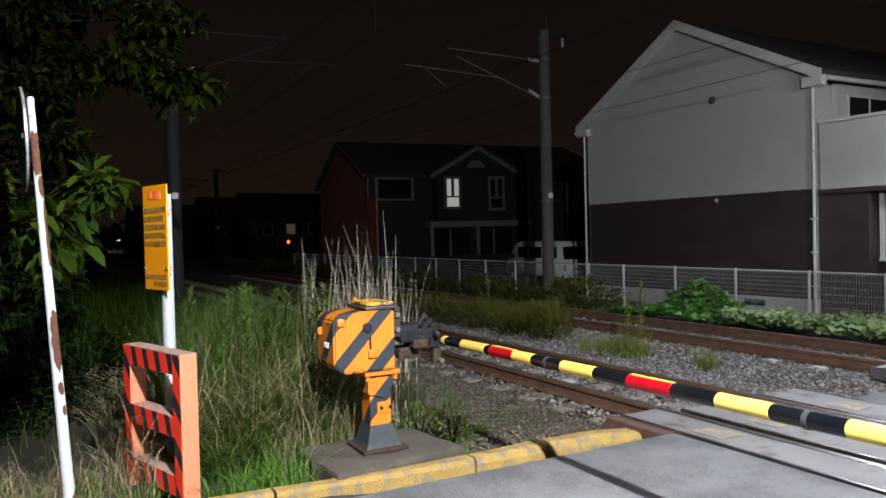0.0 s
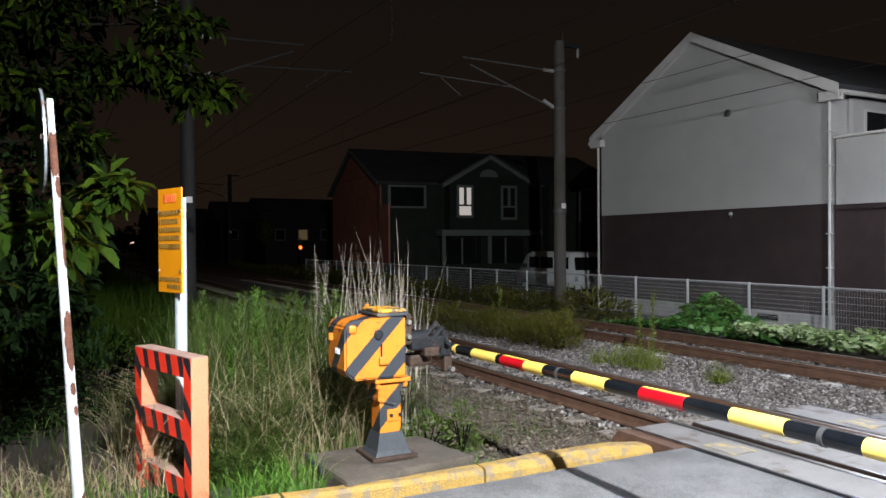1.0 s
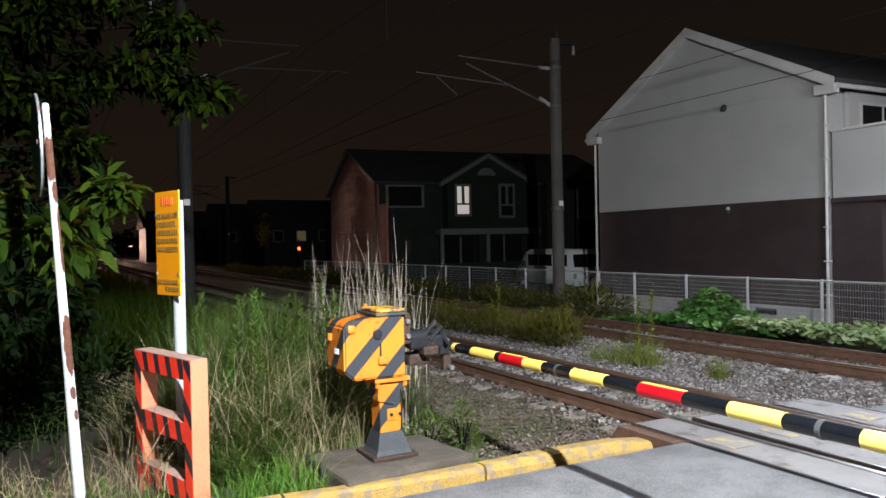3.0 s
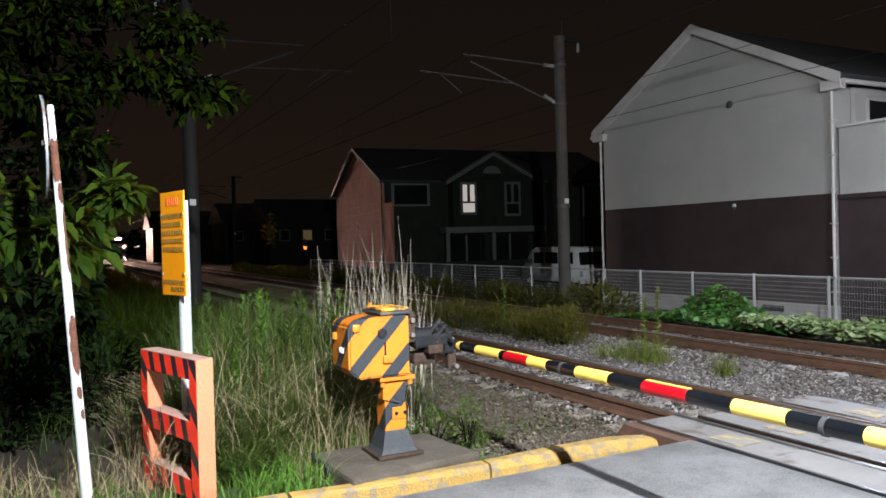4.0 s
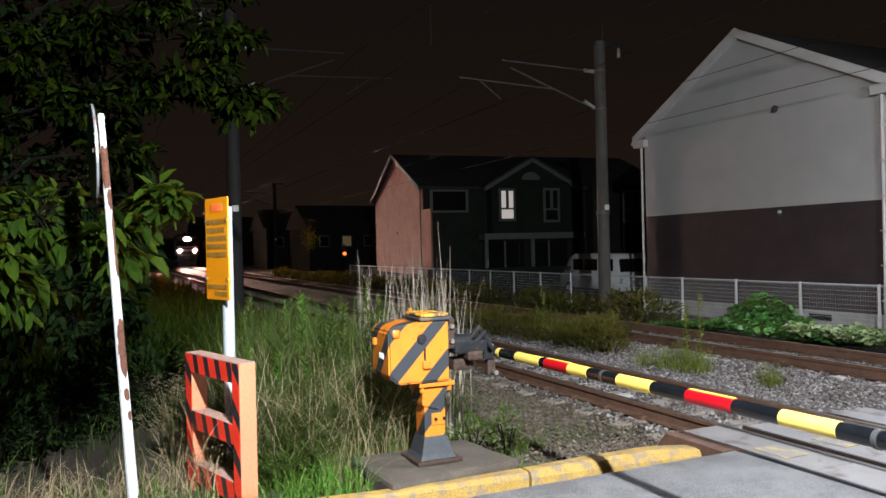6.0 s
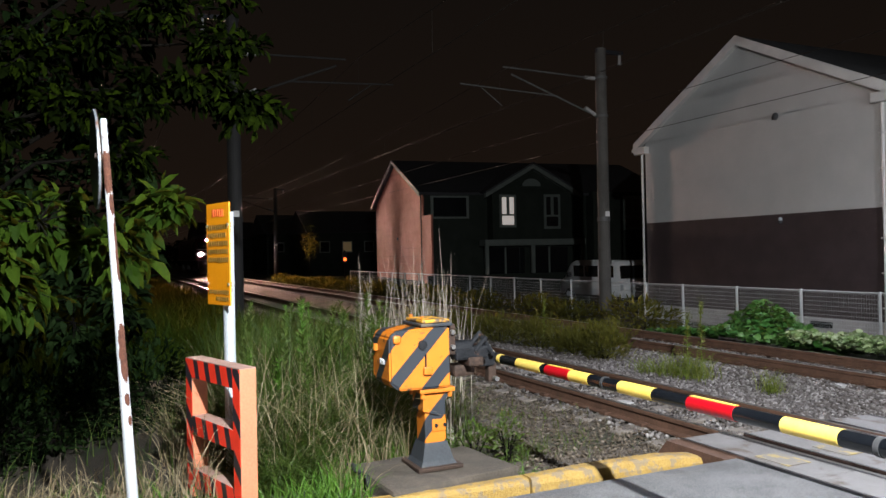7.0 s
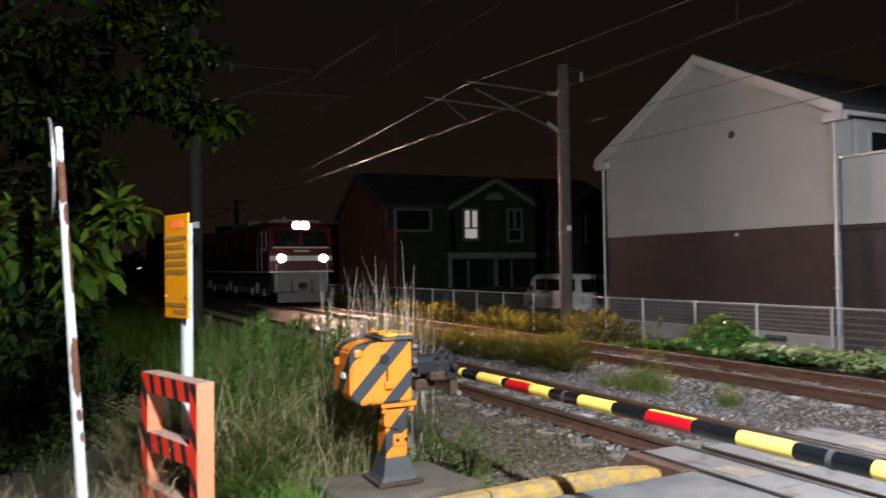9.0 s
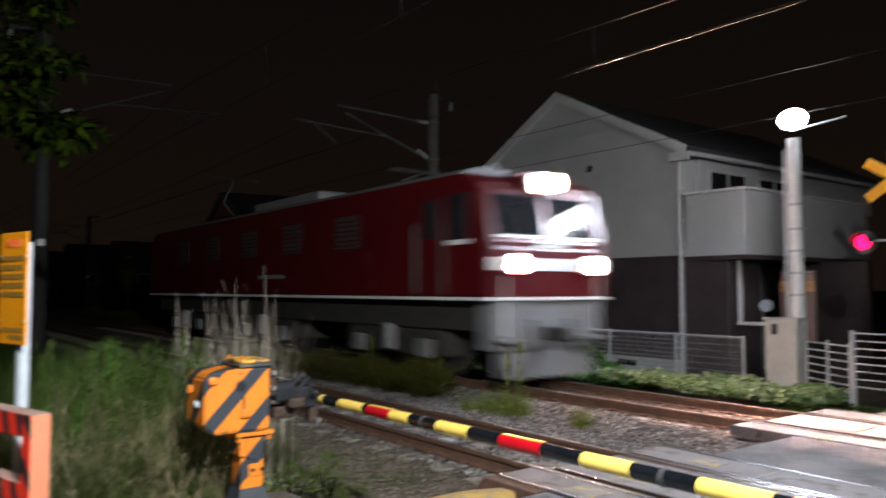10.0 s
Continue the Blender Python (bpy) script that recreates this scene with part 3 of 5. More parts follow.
        part("downpipe_elbow", rod(R((px, HY - 0.09, EAVE - 0.22), (ex + s * 0.02, HY - front + 0.05, ez - 0.10), 0.036, None, 10), (ex + s * 0.02, HY - front + 0.05, ez - 0.12), (ex + s * 0.05, HY - front + 0.03, ez - 0.05), 0.036, None, 8), M["trim"], h)
    for i in range(6):
        part("pipe_bracket", B(HX1 - 0.05, HX1 + 0.09, HY - 0.13, HY - 0.01, 0.3 + i * 0.75, 0.33 + i * 0.75), M["trim"], h)
    # wall vents
    for vx, vz in ((-13.48, 4.92), (-13.40, BAND - 0.08)):
        hood = bmesh.new()
        bmesh.ops.create_uvsphere(hood, u_segments=14, v_segments=8, radius=0.085 if vz > 4 else 0.055)
        bmesh.ops.scale(hood, vec=(1, 0.8, 1), verts=hood.verts)
        bmesh.ops.translate(hood, vec=(vx, HY - 0.03, vz), verts=hood.verts)
        v = part("vent_hood", hood, M["plastic_dark"] if vz > 4 else M["galv"], h)
        part("vent_throat", B(vx - 0.05, vx + 0.05, HY - 0.11, HY - 0.02, vz - 0.10, vz - 0.03, 0.01), M["plastic_dark"], v)
    # balcony wing towards the road
    part("balcony", B(HX1 + 0.07, -9.05, HY + 0.05, 21.0, BAND + 0.02, 3.90, 0.01), M["siding_up"], h, "cream balcony parapet")
    part("balcony_coping", B(HX1 + 0.05, -9.0, HY + 0.0, 21.05, 3.90, 3.96, 0.012), M["trim"], h)
    part("balcony_floor", B(HX1 + 0.04, -9.0, HY + 0.02, 21.05, BAND - 0.08, BAND + 0.016), M["siding_low"], h)
    part("lower_wing", B(HX1 + 0.035, -9.5, HY + 0.06, 16.6, LOT_Z, BAND - 0.084), M["siding_low"], h)
    part("upper_wall", B(HX1 + 0.0, HX1 + 0.10, HY + 0.6, 25.0, 3.97, EAVE - 0.12), M["siding_up"], h)
    for y in (16.2, 18.4):
        w = part("upper_window", B(HX1 + 0.101, HX1 + 0.13, y, y + 1.6, 3.98, 4.62), M["trim"], h)
        for k in range(2):
            part("pane", B(HX1 + 0.131, HX1 + 0.136, y + 0.06 + k * 0.78, y + 0.76 + k * 0.78, 4.0, 4.56), M["window_dark"], w)
    # entrance under the balcony
    part("porch_back", B(-10.6, -8.0, 18.7, 18.9, LOT_Z, BAND - 0.09), M["siding_low"], h)
    frame_ = part("porch_screen", B(-9.42, -9.34, 15.5, 15.58, 0.95, BAND - 0.09), M["trim"], h, "white porch post")
    part("rail_top", B(-9.42, -8.0, 15.46, 15.62, 0.88, 0.95, 0.01), M["trim"], frame_)
    part("wood_board", B(-9.05, -8.25, 16.62, 16.68, 1.62, 1.86, 0.01), M["wood"], h, "orange wooden board")
    part("porch_panel", B(-9.05, -8.25, 16.66, 16.72, 0.5, 2.1), M["wall_brown"], h)
    meter = bmesh.new()
    rod(meter, (-9.12, 16.1, 1.3), (-9.12, 16.22, 1.3), 0.14, None, 16)
    part("gas_meter", meter, M["galv"], h, "round grey meter")
    return h


M["wall_brown"] = surface("brown_wall", (0.16, 0.10, 0.09), (0.22, 0.14, 0.12), 3, 60, 0.7)
build_house()


# ---- the dark neighbouring house with a gabled front ----
def build_far_house():
    h = empty("neighbour_house", "dark two-storey house with a gabled front and one lit window", "house")
    x0, x1, y0, y1 = -49.0, -37.4, 15.7, 31.0
    corner = Vector((x1, y0, 0))
    h.rotation_euler = (0, 0, radians(-6.5))
    h.location = corner - Matrix.Rotation(radians(-6.5), 3, "Z") @ corner
    mid = (x0 + x1) / 2
    ev, ap = 5.0, 7.35
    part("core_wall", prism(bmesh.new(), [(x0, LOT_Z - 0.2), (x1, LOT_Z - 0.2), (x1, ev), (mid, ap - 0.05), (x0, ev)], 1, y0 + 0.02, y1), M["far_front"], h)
    z = 0.2
    half = (x1 - x0) / 2
    while z < ap - 0.2:
        zt = min(z + 0.455, ap - 0.1)
        a0, a1 = gable_half(z, mid, half, ev, ap), gable_half(zt, mid, half, ev, ap)
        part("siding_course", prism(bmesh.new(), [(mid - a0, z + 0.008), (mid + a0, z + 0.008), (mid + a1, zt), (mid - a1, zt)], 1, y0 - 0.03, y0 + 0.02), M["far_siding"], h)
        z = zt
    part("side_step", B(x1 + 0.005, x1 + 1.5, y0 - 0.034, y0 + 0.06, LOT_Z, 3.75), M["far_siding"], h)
    part("side_pipe", R((x1 - 0.25, y0 - 0.08, LOT_Z), (x1 - 0.25, y0 - 0.08, ev), 0.03), M["far_front"], h)
    part("wall_vent", B(mid + 0.1, mid + 0.32, y0 - 0.08, y0 - 0.03, 2.55, 2.73, 0.02), M["plastic_dark"], h)
    sl = (ap - ev) / half
    for s in (-1, 1):
        ex, ez = mid + s * (half + 0.3), ev - sl * 0.3
        part("roof_slope", prism(bmesh.new(), [(ex, ez), (mid, ap), (mid, ap + 0.14), (ex, ez + 0.14)], 1, y0 - 0.3, y1 + 0.4), M["roof"], h)
        part("barge_board", prism(bmesh.new(), [(ex, ez - 0.10), (mid, ap - 0.10), (mid, ap + 0.15), (ex, ez + 0.15)], 1, y0 - 0.33, y0 - 0.3), M["far_trim"], h)
    # front gable
    fx = -36.6
    gy0, gy1, gm = 18.9, 24.7, 21.75
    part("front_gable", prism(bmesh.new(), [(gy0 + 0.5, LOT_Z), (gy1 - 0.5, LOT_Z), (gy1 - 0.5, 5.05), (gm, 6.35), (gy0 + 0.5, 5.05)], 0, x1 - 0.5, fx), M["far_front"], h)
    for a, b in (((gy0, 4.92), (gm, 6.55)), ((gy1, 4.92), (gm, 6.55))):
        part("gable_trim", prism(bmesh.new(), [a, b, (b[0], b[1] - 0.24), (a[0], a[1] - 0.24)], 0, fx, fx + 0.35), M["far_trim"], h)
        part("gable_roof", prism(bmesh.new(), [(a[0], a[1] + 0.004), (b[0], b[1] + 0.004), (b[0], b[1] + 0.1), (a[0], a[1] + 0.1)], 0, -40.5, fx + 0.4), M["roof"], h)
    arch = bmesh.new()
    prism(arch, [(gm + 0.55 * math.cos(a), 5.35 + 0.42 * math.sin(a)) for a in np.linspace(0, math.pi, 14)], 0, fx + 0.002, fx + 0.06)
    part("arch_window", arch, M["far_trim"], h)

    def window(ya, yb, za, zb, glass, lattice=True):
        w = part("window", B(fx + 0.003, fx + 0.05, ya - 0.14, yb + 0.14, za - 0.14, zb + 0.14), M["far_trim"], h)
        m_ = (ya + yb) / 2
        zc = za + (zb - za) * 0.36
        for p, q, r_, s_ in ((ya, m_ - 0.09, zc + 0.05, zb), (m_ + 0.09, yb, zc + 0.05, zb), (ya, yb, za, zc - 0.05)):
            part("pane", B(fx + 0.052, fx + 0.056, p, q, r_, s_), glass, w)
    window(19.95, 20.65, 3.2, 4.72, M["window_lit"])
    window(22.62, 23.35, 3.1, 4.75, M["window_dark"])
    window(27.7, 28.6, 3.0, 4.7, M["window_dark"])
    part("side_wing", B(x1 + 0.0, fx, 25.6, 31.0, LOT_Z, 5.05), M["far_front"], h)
    # porch with posts
    part("porch_beam", B(fx, fx + 0.9, 18.6, 24.6, 2.05, 2.38), M["far_trim"], h)
    for y in (18.7, 21.4, 24.4):
        part("porch_post", B(fx + 0.75, fx + 0.9, y - 0.1, y + 0.1, LOT_Z, 2.05), M["far_trim"], h)
    for ya in (18.95, 21.6):
        w = part("ground_window", B(fx + 0.003, fx + 0.03, ya, ya + 2.3, LOT_Z + 0.1, 1.95), M["window_dark"], h)
        part("mullion", B(fx + 0.031, fx + 0.06, ya + 1.1, ya + 1.2, LOT_Z + 0.1, 1.95), M["far_trim"], w)
    w = part("left_window", B(x1 + 0.003, x1 + 0.06, 16.1, 18.3, 3.6, 4.85), M["far_trim"], h)
    part("pane", B(x1 + 0.062, x1 + 0.066, 16.25, 18.15, 3.7, 4.75), M["window_dark"], w)
    part("hedge_wall", B(-35.2, -35.0, 15.2, 31, LOT_Z - 0.1, 0.55), M["far_front"], h)


build_far_house()


# ---- street lamps ----
def build_lamp(at, yaw, reach=0.0):
    t = empty("street_lamp", "white-painted concrete lamp post with a bright LED head and steel bands", "street lamp", (at[0] + reach, at[1], 0), yaw, "lamp posts at the crossing")
    base = LOT_Z if at[1] > 0 else -0.3
    part("pole", R((0, 0, base), (0, 0, at[2] + (0.30 if reach else -0.30)), 0.15, 0.115, 20), M["white_paint"], t)
    for z in (0.9, 1.55, 1.95, 2.35, 2.75, 3.2):
        part("steel_band", R((0, 0, z), (0, 0, z + 0.045), 0.152, None, 20), M["galv"], t)
    for z in (1.97, 2.77):
        part("step_bolt", R((0.1, 0.0, z + 0.02), (0.30, 0.0, z + 0.02), 0.012, None, 8), M["bolt"], t)
    part("conduit", R((-0.16, -0.07, base + 0.6), (-0.15, -0.07, at[2] - 0.5), 0.025, None, 8), M["galv"], t)
    part("bracket", R((0, 0, at[2] - 0.15 + (0.30 if reach else 0.0)), (max(0.95, reach), 0.0, at[2] - 0.06 + (0.32 if reach else 0.0)), 0.02, None, 8), M["galv"], t)
    # head swollen to stand in for the glare round the lamp
    head = bmesh.new()
    bmesh.ops.create_uvsphere(head, u_segments=20, v_segments=12, radius=0.22)
    bmesh.ops.scale(head, vec=(1.1, 1.1, 0.85), verts=head.verts)
    bmesh.ops.translate(head, vec=(reach, 0, at[2] + 0.06), verts=head.verts)
    smooth(part("led_head", head, M["lamp_led"], t, "glowing white LED head, sized up for its glare"))
    part("head_cap", R((reach, 0, at[2] + 0.24), (reach, 0, at[2] + 0.28), 0.08, 0.03, 16), M["galv"], t)
    return t


build_lamp(FAR_LAMP, 0)
# post and bracket added out of view to carry a light inferred from shadows
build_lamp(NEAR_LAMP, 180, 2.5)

cab = empty("relay_cabinet", "grey steel relay cabinet at the foot of a lamp post", "cabinet", (-7.09, 13.2, 0))
part("body", B(-0.30, 0.30, -0.16, 0.12, LOT_Z, 1.12, 0.015), M["cabinet"], cab)
part("lid", B(-0.33, 0.33, -0.19, 0.14, 1.121, 1.165, 0.012), M["trim"], cab)
part("door_plate", B(-0.17, -0.05, -0.168, -0.161, 0.86, 1.05, 0.003), M["plastic_dark"], cab)


# ---- mesh fence along the line ----
def fence_bay(f, xa, ya, xb, yb, z0, z1, step_z, step_x, thick=0.003):
    d = math.hypot(xb - xa, yb - ya)
    bm = bmesh.new()
    k = int((z1 - z0) / step_z)
    for i in range(k + 1):
        z = z1 - 0.03 - i * step_z
        rod(bm, (xa, ya, z), (xb, yb, z), thick, None, 4, False)
    for i in range(1, int(d / step_x)):
        s = i * step_x / d
        rod(bm, (xa + (xb - xa) * s, ya + (yb - ya) * s, z0), (xa + (xb - xa) * s, ya + (yb - ya) * s, z1 - 0.03), thick * 0.75, None, 4, False)
    part("wire_mesh", bm, M["fence_white"], f)
    part("top_rail", R((xa, ya, z1), (xb, yb, z1), 0.016, None, 8), M["fence_white"], f)


fence = empty("mesh_fence", "white welded mesh fence on round posts along the railway", "fence")
px_ = [-7.98, -9.50, -11.26, -13.02, -14.80, -16.20] + [-16.2 - 1.8 * i for i in range(1, 16)]
for i, x in enumerate(px_):
    part("post", R((x, 13.3, LOT_Z - 0.1), (x, 13.3, 0.78), 0.030, None, 10), M["fence_white"], fence)
    if i:
        fence_bay(fence, px_[i - 1], 13.3, x, 13.3, LOT_Z + 0.15, 0.75, 0.09 if i > 1 else 0.13, 0.055 if i < 6 else 0.12 if i > 1 else 0.4)
part("double_post", R((-9.38, 13.32, LOT_Z - 0.1), (-9.38, 13.32, 0.80), 0.026, None, 10), M["fence_white"], fence)

guard = empty("guard_rail", "white slatted guard fence beside the crossing", "fence")
pts = [(-6.66, 13.1), (-6.12, 12.75), (-5.62, 12.45)]
for i, (x, y) in enumerate(pts):
    part("post", R((x, y, -0.45), (x, y, 0.82), 0.026, None, 10), M["fence_white"], guard)
for (xa, ya), (xb, yb) in zip(pts, pts[1:]):
    for k in range(8):
        part("slat", R((xa, ya, 0.76 - 0.125 * k), (xb, yb, 0.76 - 0.125 * k), 0.013, None, 8), M["fence_white"], guard)
guard2 = empty("guard_rail", "white guard fence panel with a square frame near the signal", "fence")
for x, y in ((-5.55, 12.4), (-4.85, 12.3)):
    part("post", B(x - 0.03, x + 0.03, y - 0.03, y + 0.03, -0.45, 1.02), M["fence_white"], guard2)
for k in range(8):
    part("slat", R((-5.55, 12.4, 0.98 - 0.12 * k), (-4.2, 12.2, 0.98 - 0.12 * k), 0.013, None, 8), M["fence_white"], guard2)


# ---- crossing signal beyond the tracks ----
def build_signal():
    t = empty("crossing_signal", "crossing signal mast with yellow crossbuck and a glowing red light", "crossing signal", (-4.88, 12.6, 0))
    part("mast_left", R((-0.11, 0, -0.4), (-0.11, 0, 3.9), 0.028, None, 10), M["machine_black"], t)
    part("mast_right", R((0.11, 0, -0.4), (0.11, 0, 3.9), 0.028, None, 10), M["machine_black"], t)
    for i in range(14):
        z = 0.2 + 0.27 * i
        part("band", B(-0.125, 0.125, -0.03, 0.03, z, z + (0.15 if i % 2 else 0.05)), M["cross_yellow"] if i % 2 else M["galv"], t)
    for a in (35, -35):
        m = Matrix.Translation((0, -0.08, 3.40)) @ Matrix.Rotation(radians(a), 4, "Y")
        part("crossbuck_arm", B(-0.52, 0.52, -0.012, 0.012, -0.085, 0.085, 0.004, m), M["cross_yellow"], t)
    for s in (-1, 1):
        arm = part("lamp_arm", R((0, -0.02, 2.44), (s * 0.42, -0.10, 2.44), 0.018, None, 8), M["galv"], t)
        part("backboard", R((s * 0.50, -0.10, 2.42), (s * 0.50, -0.06, 2.42), 0.19, None, 24), M["machine_black"], t)
        part("lens", R((s * 0.50, -0.125, 2.42), (s * 0.50, -0.102, 2.42), 0.115, None, 20), M["signal_red"] if s < 0 else M["arm_red"], t, "round red signal lens")
        hood = bmesh.new()
        for i in range(13):
            a = math.pi * i / 12
            b = math.pi * (i + 1) / 12
            if i < 12:
                vs = [hood.verts.new((s * 0.50 + 0.14 * math.cos(q), y, 2.42 + 0.14 * math.sin(q))) for q, y in ((a, -0.10), (b, -0.10), (b, -0.30), (a, -0.30))]
                hood.faces.new(vs)
        part("hood", hood, M["machine_black"], t)


build_signal()


# ---- overhead line: masts, brackets, wires ----
def build_mast(x, y, track_y, r, height, material, label):
    t = empty("catenary_mast", label, "catenary mast", (x, y, 0), 0, "overhead line masts")
    s = 1 if track_y > y else -1
    steel = M["old_steel"] if material is M["mast"] else M["mast_dark"]
    d = abs(track_y - y)
    part("pole", R((0, 0, -0.6), (0, 0, height), r, r * 0.86, 18), material, t)
    part("foot", B(-0.35, 0.35, -0.35, 0.35, -0.6, -0.28, 0.03), M["slab"], t)
    part("top_bracket", B(-0.05, 0.05, -s * 0.75 if s > 0 else -0.15, 0.15 if s > 0 else 0.75, height - 0.12, height - 0.02), M["dark_metal"], t)
    part("top_insulator", R((0, -s * 0.66, height - 0.4), (0, -s * 0.66, height - 0.1), 0.05, 0.03, 10), M["insulator"], t)
    part("main_tube", R((0, s * 0.1, 6.50), (0, s * (d - 0.1), 6.58), 0.024, None, 8), steel, t)
    part("stay_tube", R((0, s * 0.1, 5.42), (0, s * (d - 0.35), 6.40), 0.026, None, 8), steel, t)
    part("register_arm", R((0, s * (d * 0.47), 5.92), (0, s * (d + 1.15), 6.04), 0.020, None, 8), steel, t)
    part("steady_arm", R((0, s * (d + 0.55), 5.98), (0, s * (d - 0.05), 5.55), 0.014, None, 6), steel, t)
    for z0, z1 in ((6.50, 6.51), (5.48, 5.66)):
        part("insulator", R((0, s * 0.22, z0), (0, s * 0.55, z1), 0.055, 0.05, 12), M["insulator"], t, "pale porcelain insulator")
    for z in (2.55, 2.5, 6.5, 5.42):
        part("clamp", R((0, 0, z), (0, 0, z + 0.06), r * 1.06, None, 18), steel, t)
    part("number_plate", B(r * 0.98, r * 1.08, -0.07, 0.07, 2.62, 2.76), M["trim"], t)
    return t


build_mast(-17.3, 12.75, FAR_TRACK, 0.175, 7.35, M["mast"], "pale concrete catenary mast with steel bracket beside the far track")
build_mast(-18.0, 2.75, NEAR_TRACK, 0.175, 7.35, M["mast_dark"], "dark catenary mast in the weeds beside the near track")
for x in (-62, -107):
    build_mast(x, 12.75, FAR_TRACK, 0.17, 7.35, M["mast_dark"], "distant catenary mast beside the far track")
    build_mast(x - 0.7, 2.75, NEAR_TRACK, 0.17, 7.35, M["mast_dark"], "distant catenary mast beside the near track")

for name, y in (("far", FAR_TRACK), ("near", NEAR_TRACK)):
    w = empty("overhead_wire", "thin copper contact and messenger wires above the track", "overhead wire", group="overhead wires")
    part("contact_wire", R((-300, y, 5.42), (40, y, 5.42), 0.008, None, 6), M["wire"], w)
    spans = [(-300 + 45 * i, -255 + 45 * i) for i in range(8)]
    bm = bmesh.new()
    hang = bmesh.new()
    for a, b in spans:
        a, b = a + 12.7, b + 12.7
        prev = None
        for i in range(11):
            s = i / 10
            p = (a + (b - a) * s, y, 6.45 - 0.55 * 4 * s * (1 - s))
            if prev:
                rod(bm, prev, p, 0.008, None, 5, False)
                rod(hang, (p[0], y, 5.42), p, 0.004, None, 4, False)
            prev = p
    part("messenger_wire", bm, M["wire"], w)
    part("dropper_wires", hang, M["wire"], w)["kind"] = "stuff"
feeder = empty("feeder_wire", "thin feeder wire strung between mast tops", "overhead wire")
for y, z, r in ((13.4, 7.0, 0.009), (2.1, 7.0, 0.009), (13.4, 4.90, 0.0075), (13.4, 5.72, 0.0075)):
    part("wire", R((-300, y, z), (40, y, z), r, None, 6), M["wire"], feeder)


# ---- the barrier machine and its arm ----
def build_machine():
    t = empty("barrier_machine", "yellow and black striped barrier machine on a square column", "barrier machine", (-5.20, 2.205, 0))
    part("base_plate", B(-0.18, 0.18, -0.18, 0.18, 0.07, 0.10, 0.008), M["rusty_iron"], t)
    foot = bmesh.new()
    rings = []
    for z, h in ((0.10, 0.145), (0.13, 0.125), (0.26, 0.09)):
        rings.append([foot.verts.new((a * h, b * h, z)) for a, b in ((-1, -1), (1, -1), (1, 1), (-1, 1))])
    for a, b in zip(rings, rings[1:]):
        for j in range(4):
            foot.faces.new((a[j], a[(j + 1) % 4], b[(j + 1) % 4], b[j]))
    part("flared_foot", foot, M["machine_black"], t)
    part("column", B(-0.085, 0.085, -0.085, 0.085, 0.20, 0.66, 0.012), M["column_stripe"], t)
    wedge = prism(bmesh.new(), [(-0.105, 0.62), (0.10, 0.62), (0.02, 0.46), (-0.105, 0.50)], 0, -0.10, 0.105)
    part("gusset", wedge, M["column_stripe"], t)
    part("collar", B(-0.14, 0.14, -0.14, 0.14, 0.635, 0.668, 0.006), M["machine_yellow"], t)
    for dx, dy in ((0.11, -0.11), (0.11, 0.11), (-0.11, -0.11)):
        part("collar_bolt", R((dx, dy, 0.595), (dx, dy, 0.66), 0.018, None, 6), M["machine_yellow"], t)
    hatch = part("hatch_plate", B(0.086, 0.094, -0.03, 0.08, 0.34, 0.43, 0.003), M["machine_yellow"], t)
    for dy in (0.0, 0.07):
        part("hatch_bolt", R((0.094, dy, 0.385), (0.106, dy, 0.385), 0.013, None, 8), M["dark_metal"], hatch)
    # housing with a sloping shoulder
    out = [(-0.385, 0.74), (-0.31, 0.675), (0.09, 0.675), (0.09, 1.125), (-0.03, 1.125), (-0.34, 1.105), (-0.385, 1.06)]
    bm = prism(bmesh.new(), out, 0, -0.20, 0.17)
    bmesh.ops.bevel(bm, geom=bm.edges[:], offset=0.014, segments=2, affect="EDGES")
    part("housing", bm, M["machine_stripe"], t, "chipped yellow and black striped housing")
    part("handle_boss", B(0.165, 0.19, -0.36, -0.30, 1.02, 1.08, 0.02), M["machine_yellow"], t)
    lug = part("hinge_lug", R((-0.10, -0.395, 0.95), (-0.10, -0.395, 1.0), 0.018, None, 10), M["machine_yellow"], t)
    latch = part("latch", B(0.17, 0.20, -0.13, -0.06, 0.78, 0.84, 0.012), M["machine_yellow"], t)
    part("latch_rod", R((0.185, -0.11, 0.84), (0.185, -0.11, 0.93), 0.006, None, 6), M["dark_metal"], latch)
    part("key_boss", R((0.168, -0.13, 1.0), (0.185, -0.13, 1.0), 0.035, None, 12), M["dark_metal"], t)
    lid = part("lid", B(-0.20, 0.175, -0.14, 0.115, 1.126, 1.150, 0.008), M["machine_black"], t)
    part("lid_top", B(-0.18, 0.15, -0.12, 0.10, 1.151, 1.176, 0.012), M["lid_worn"], lid)
    for dx in (-0.12, 0.10):
        part("lid_bolt", R((dx, -0.10, 1.18), (dx, -0.10, 1.20), 0.015, None, 6), M["machine_yellow"], lid)
    for i in range(3):
        part("code_mark", B(-0.03 + 0.035 * i, -0.012 + 0.035 * i, -0.390, -0.3855, 0.86, 0.90), M["white_paint"], t)
    # crank, counterweight plates and arm socket
    part("crank_shaft", R((-0.02, 0.10, 0.93), (-0.02, 0.34, 0.93), 0.06, None, 16), M["dark_metal"], t)
    part("side_plate", B(-0.10, 0.10, 0.115, 0.17, 0.90, 1.13, 0.01), M["rusty_iron"], t)
    for z in (0.96, 1.07):
        part("plate_bolt", R((0.10, 0.14, z), (0.13, 0.14, z), 0.018, None, 8), M["bolt"], t)
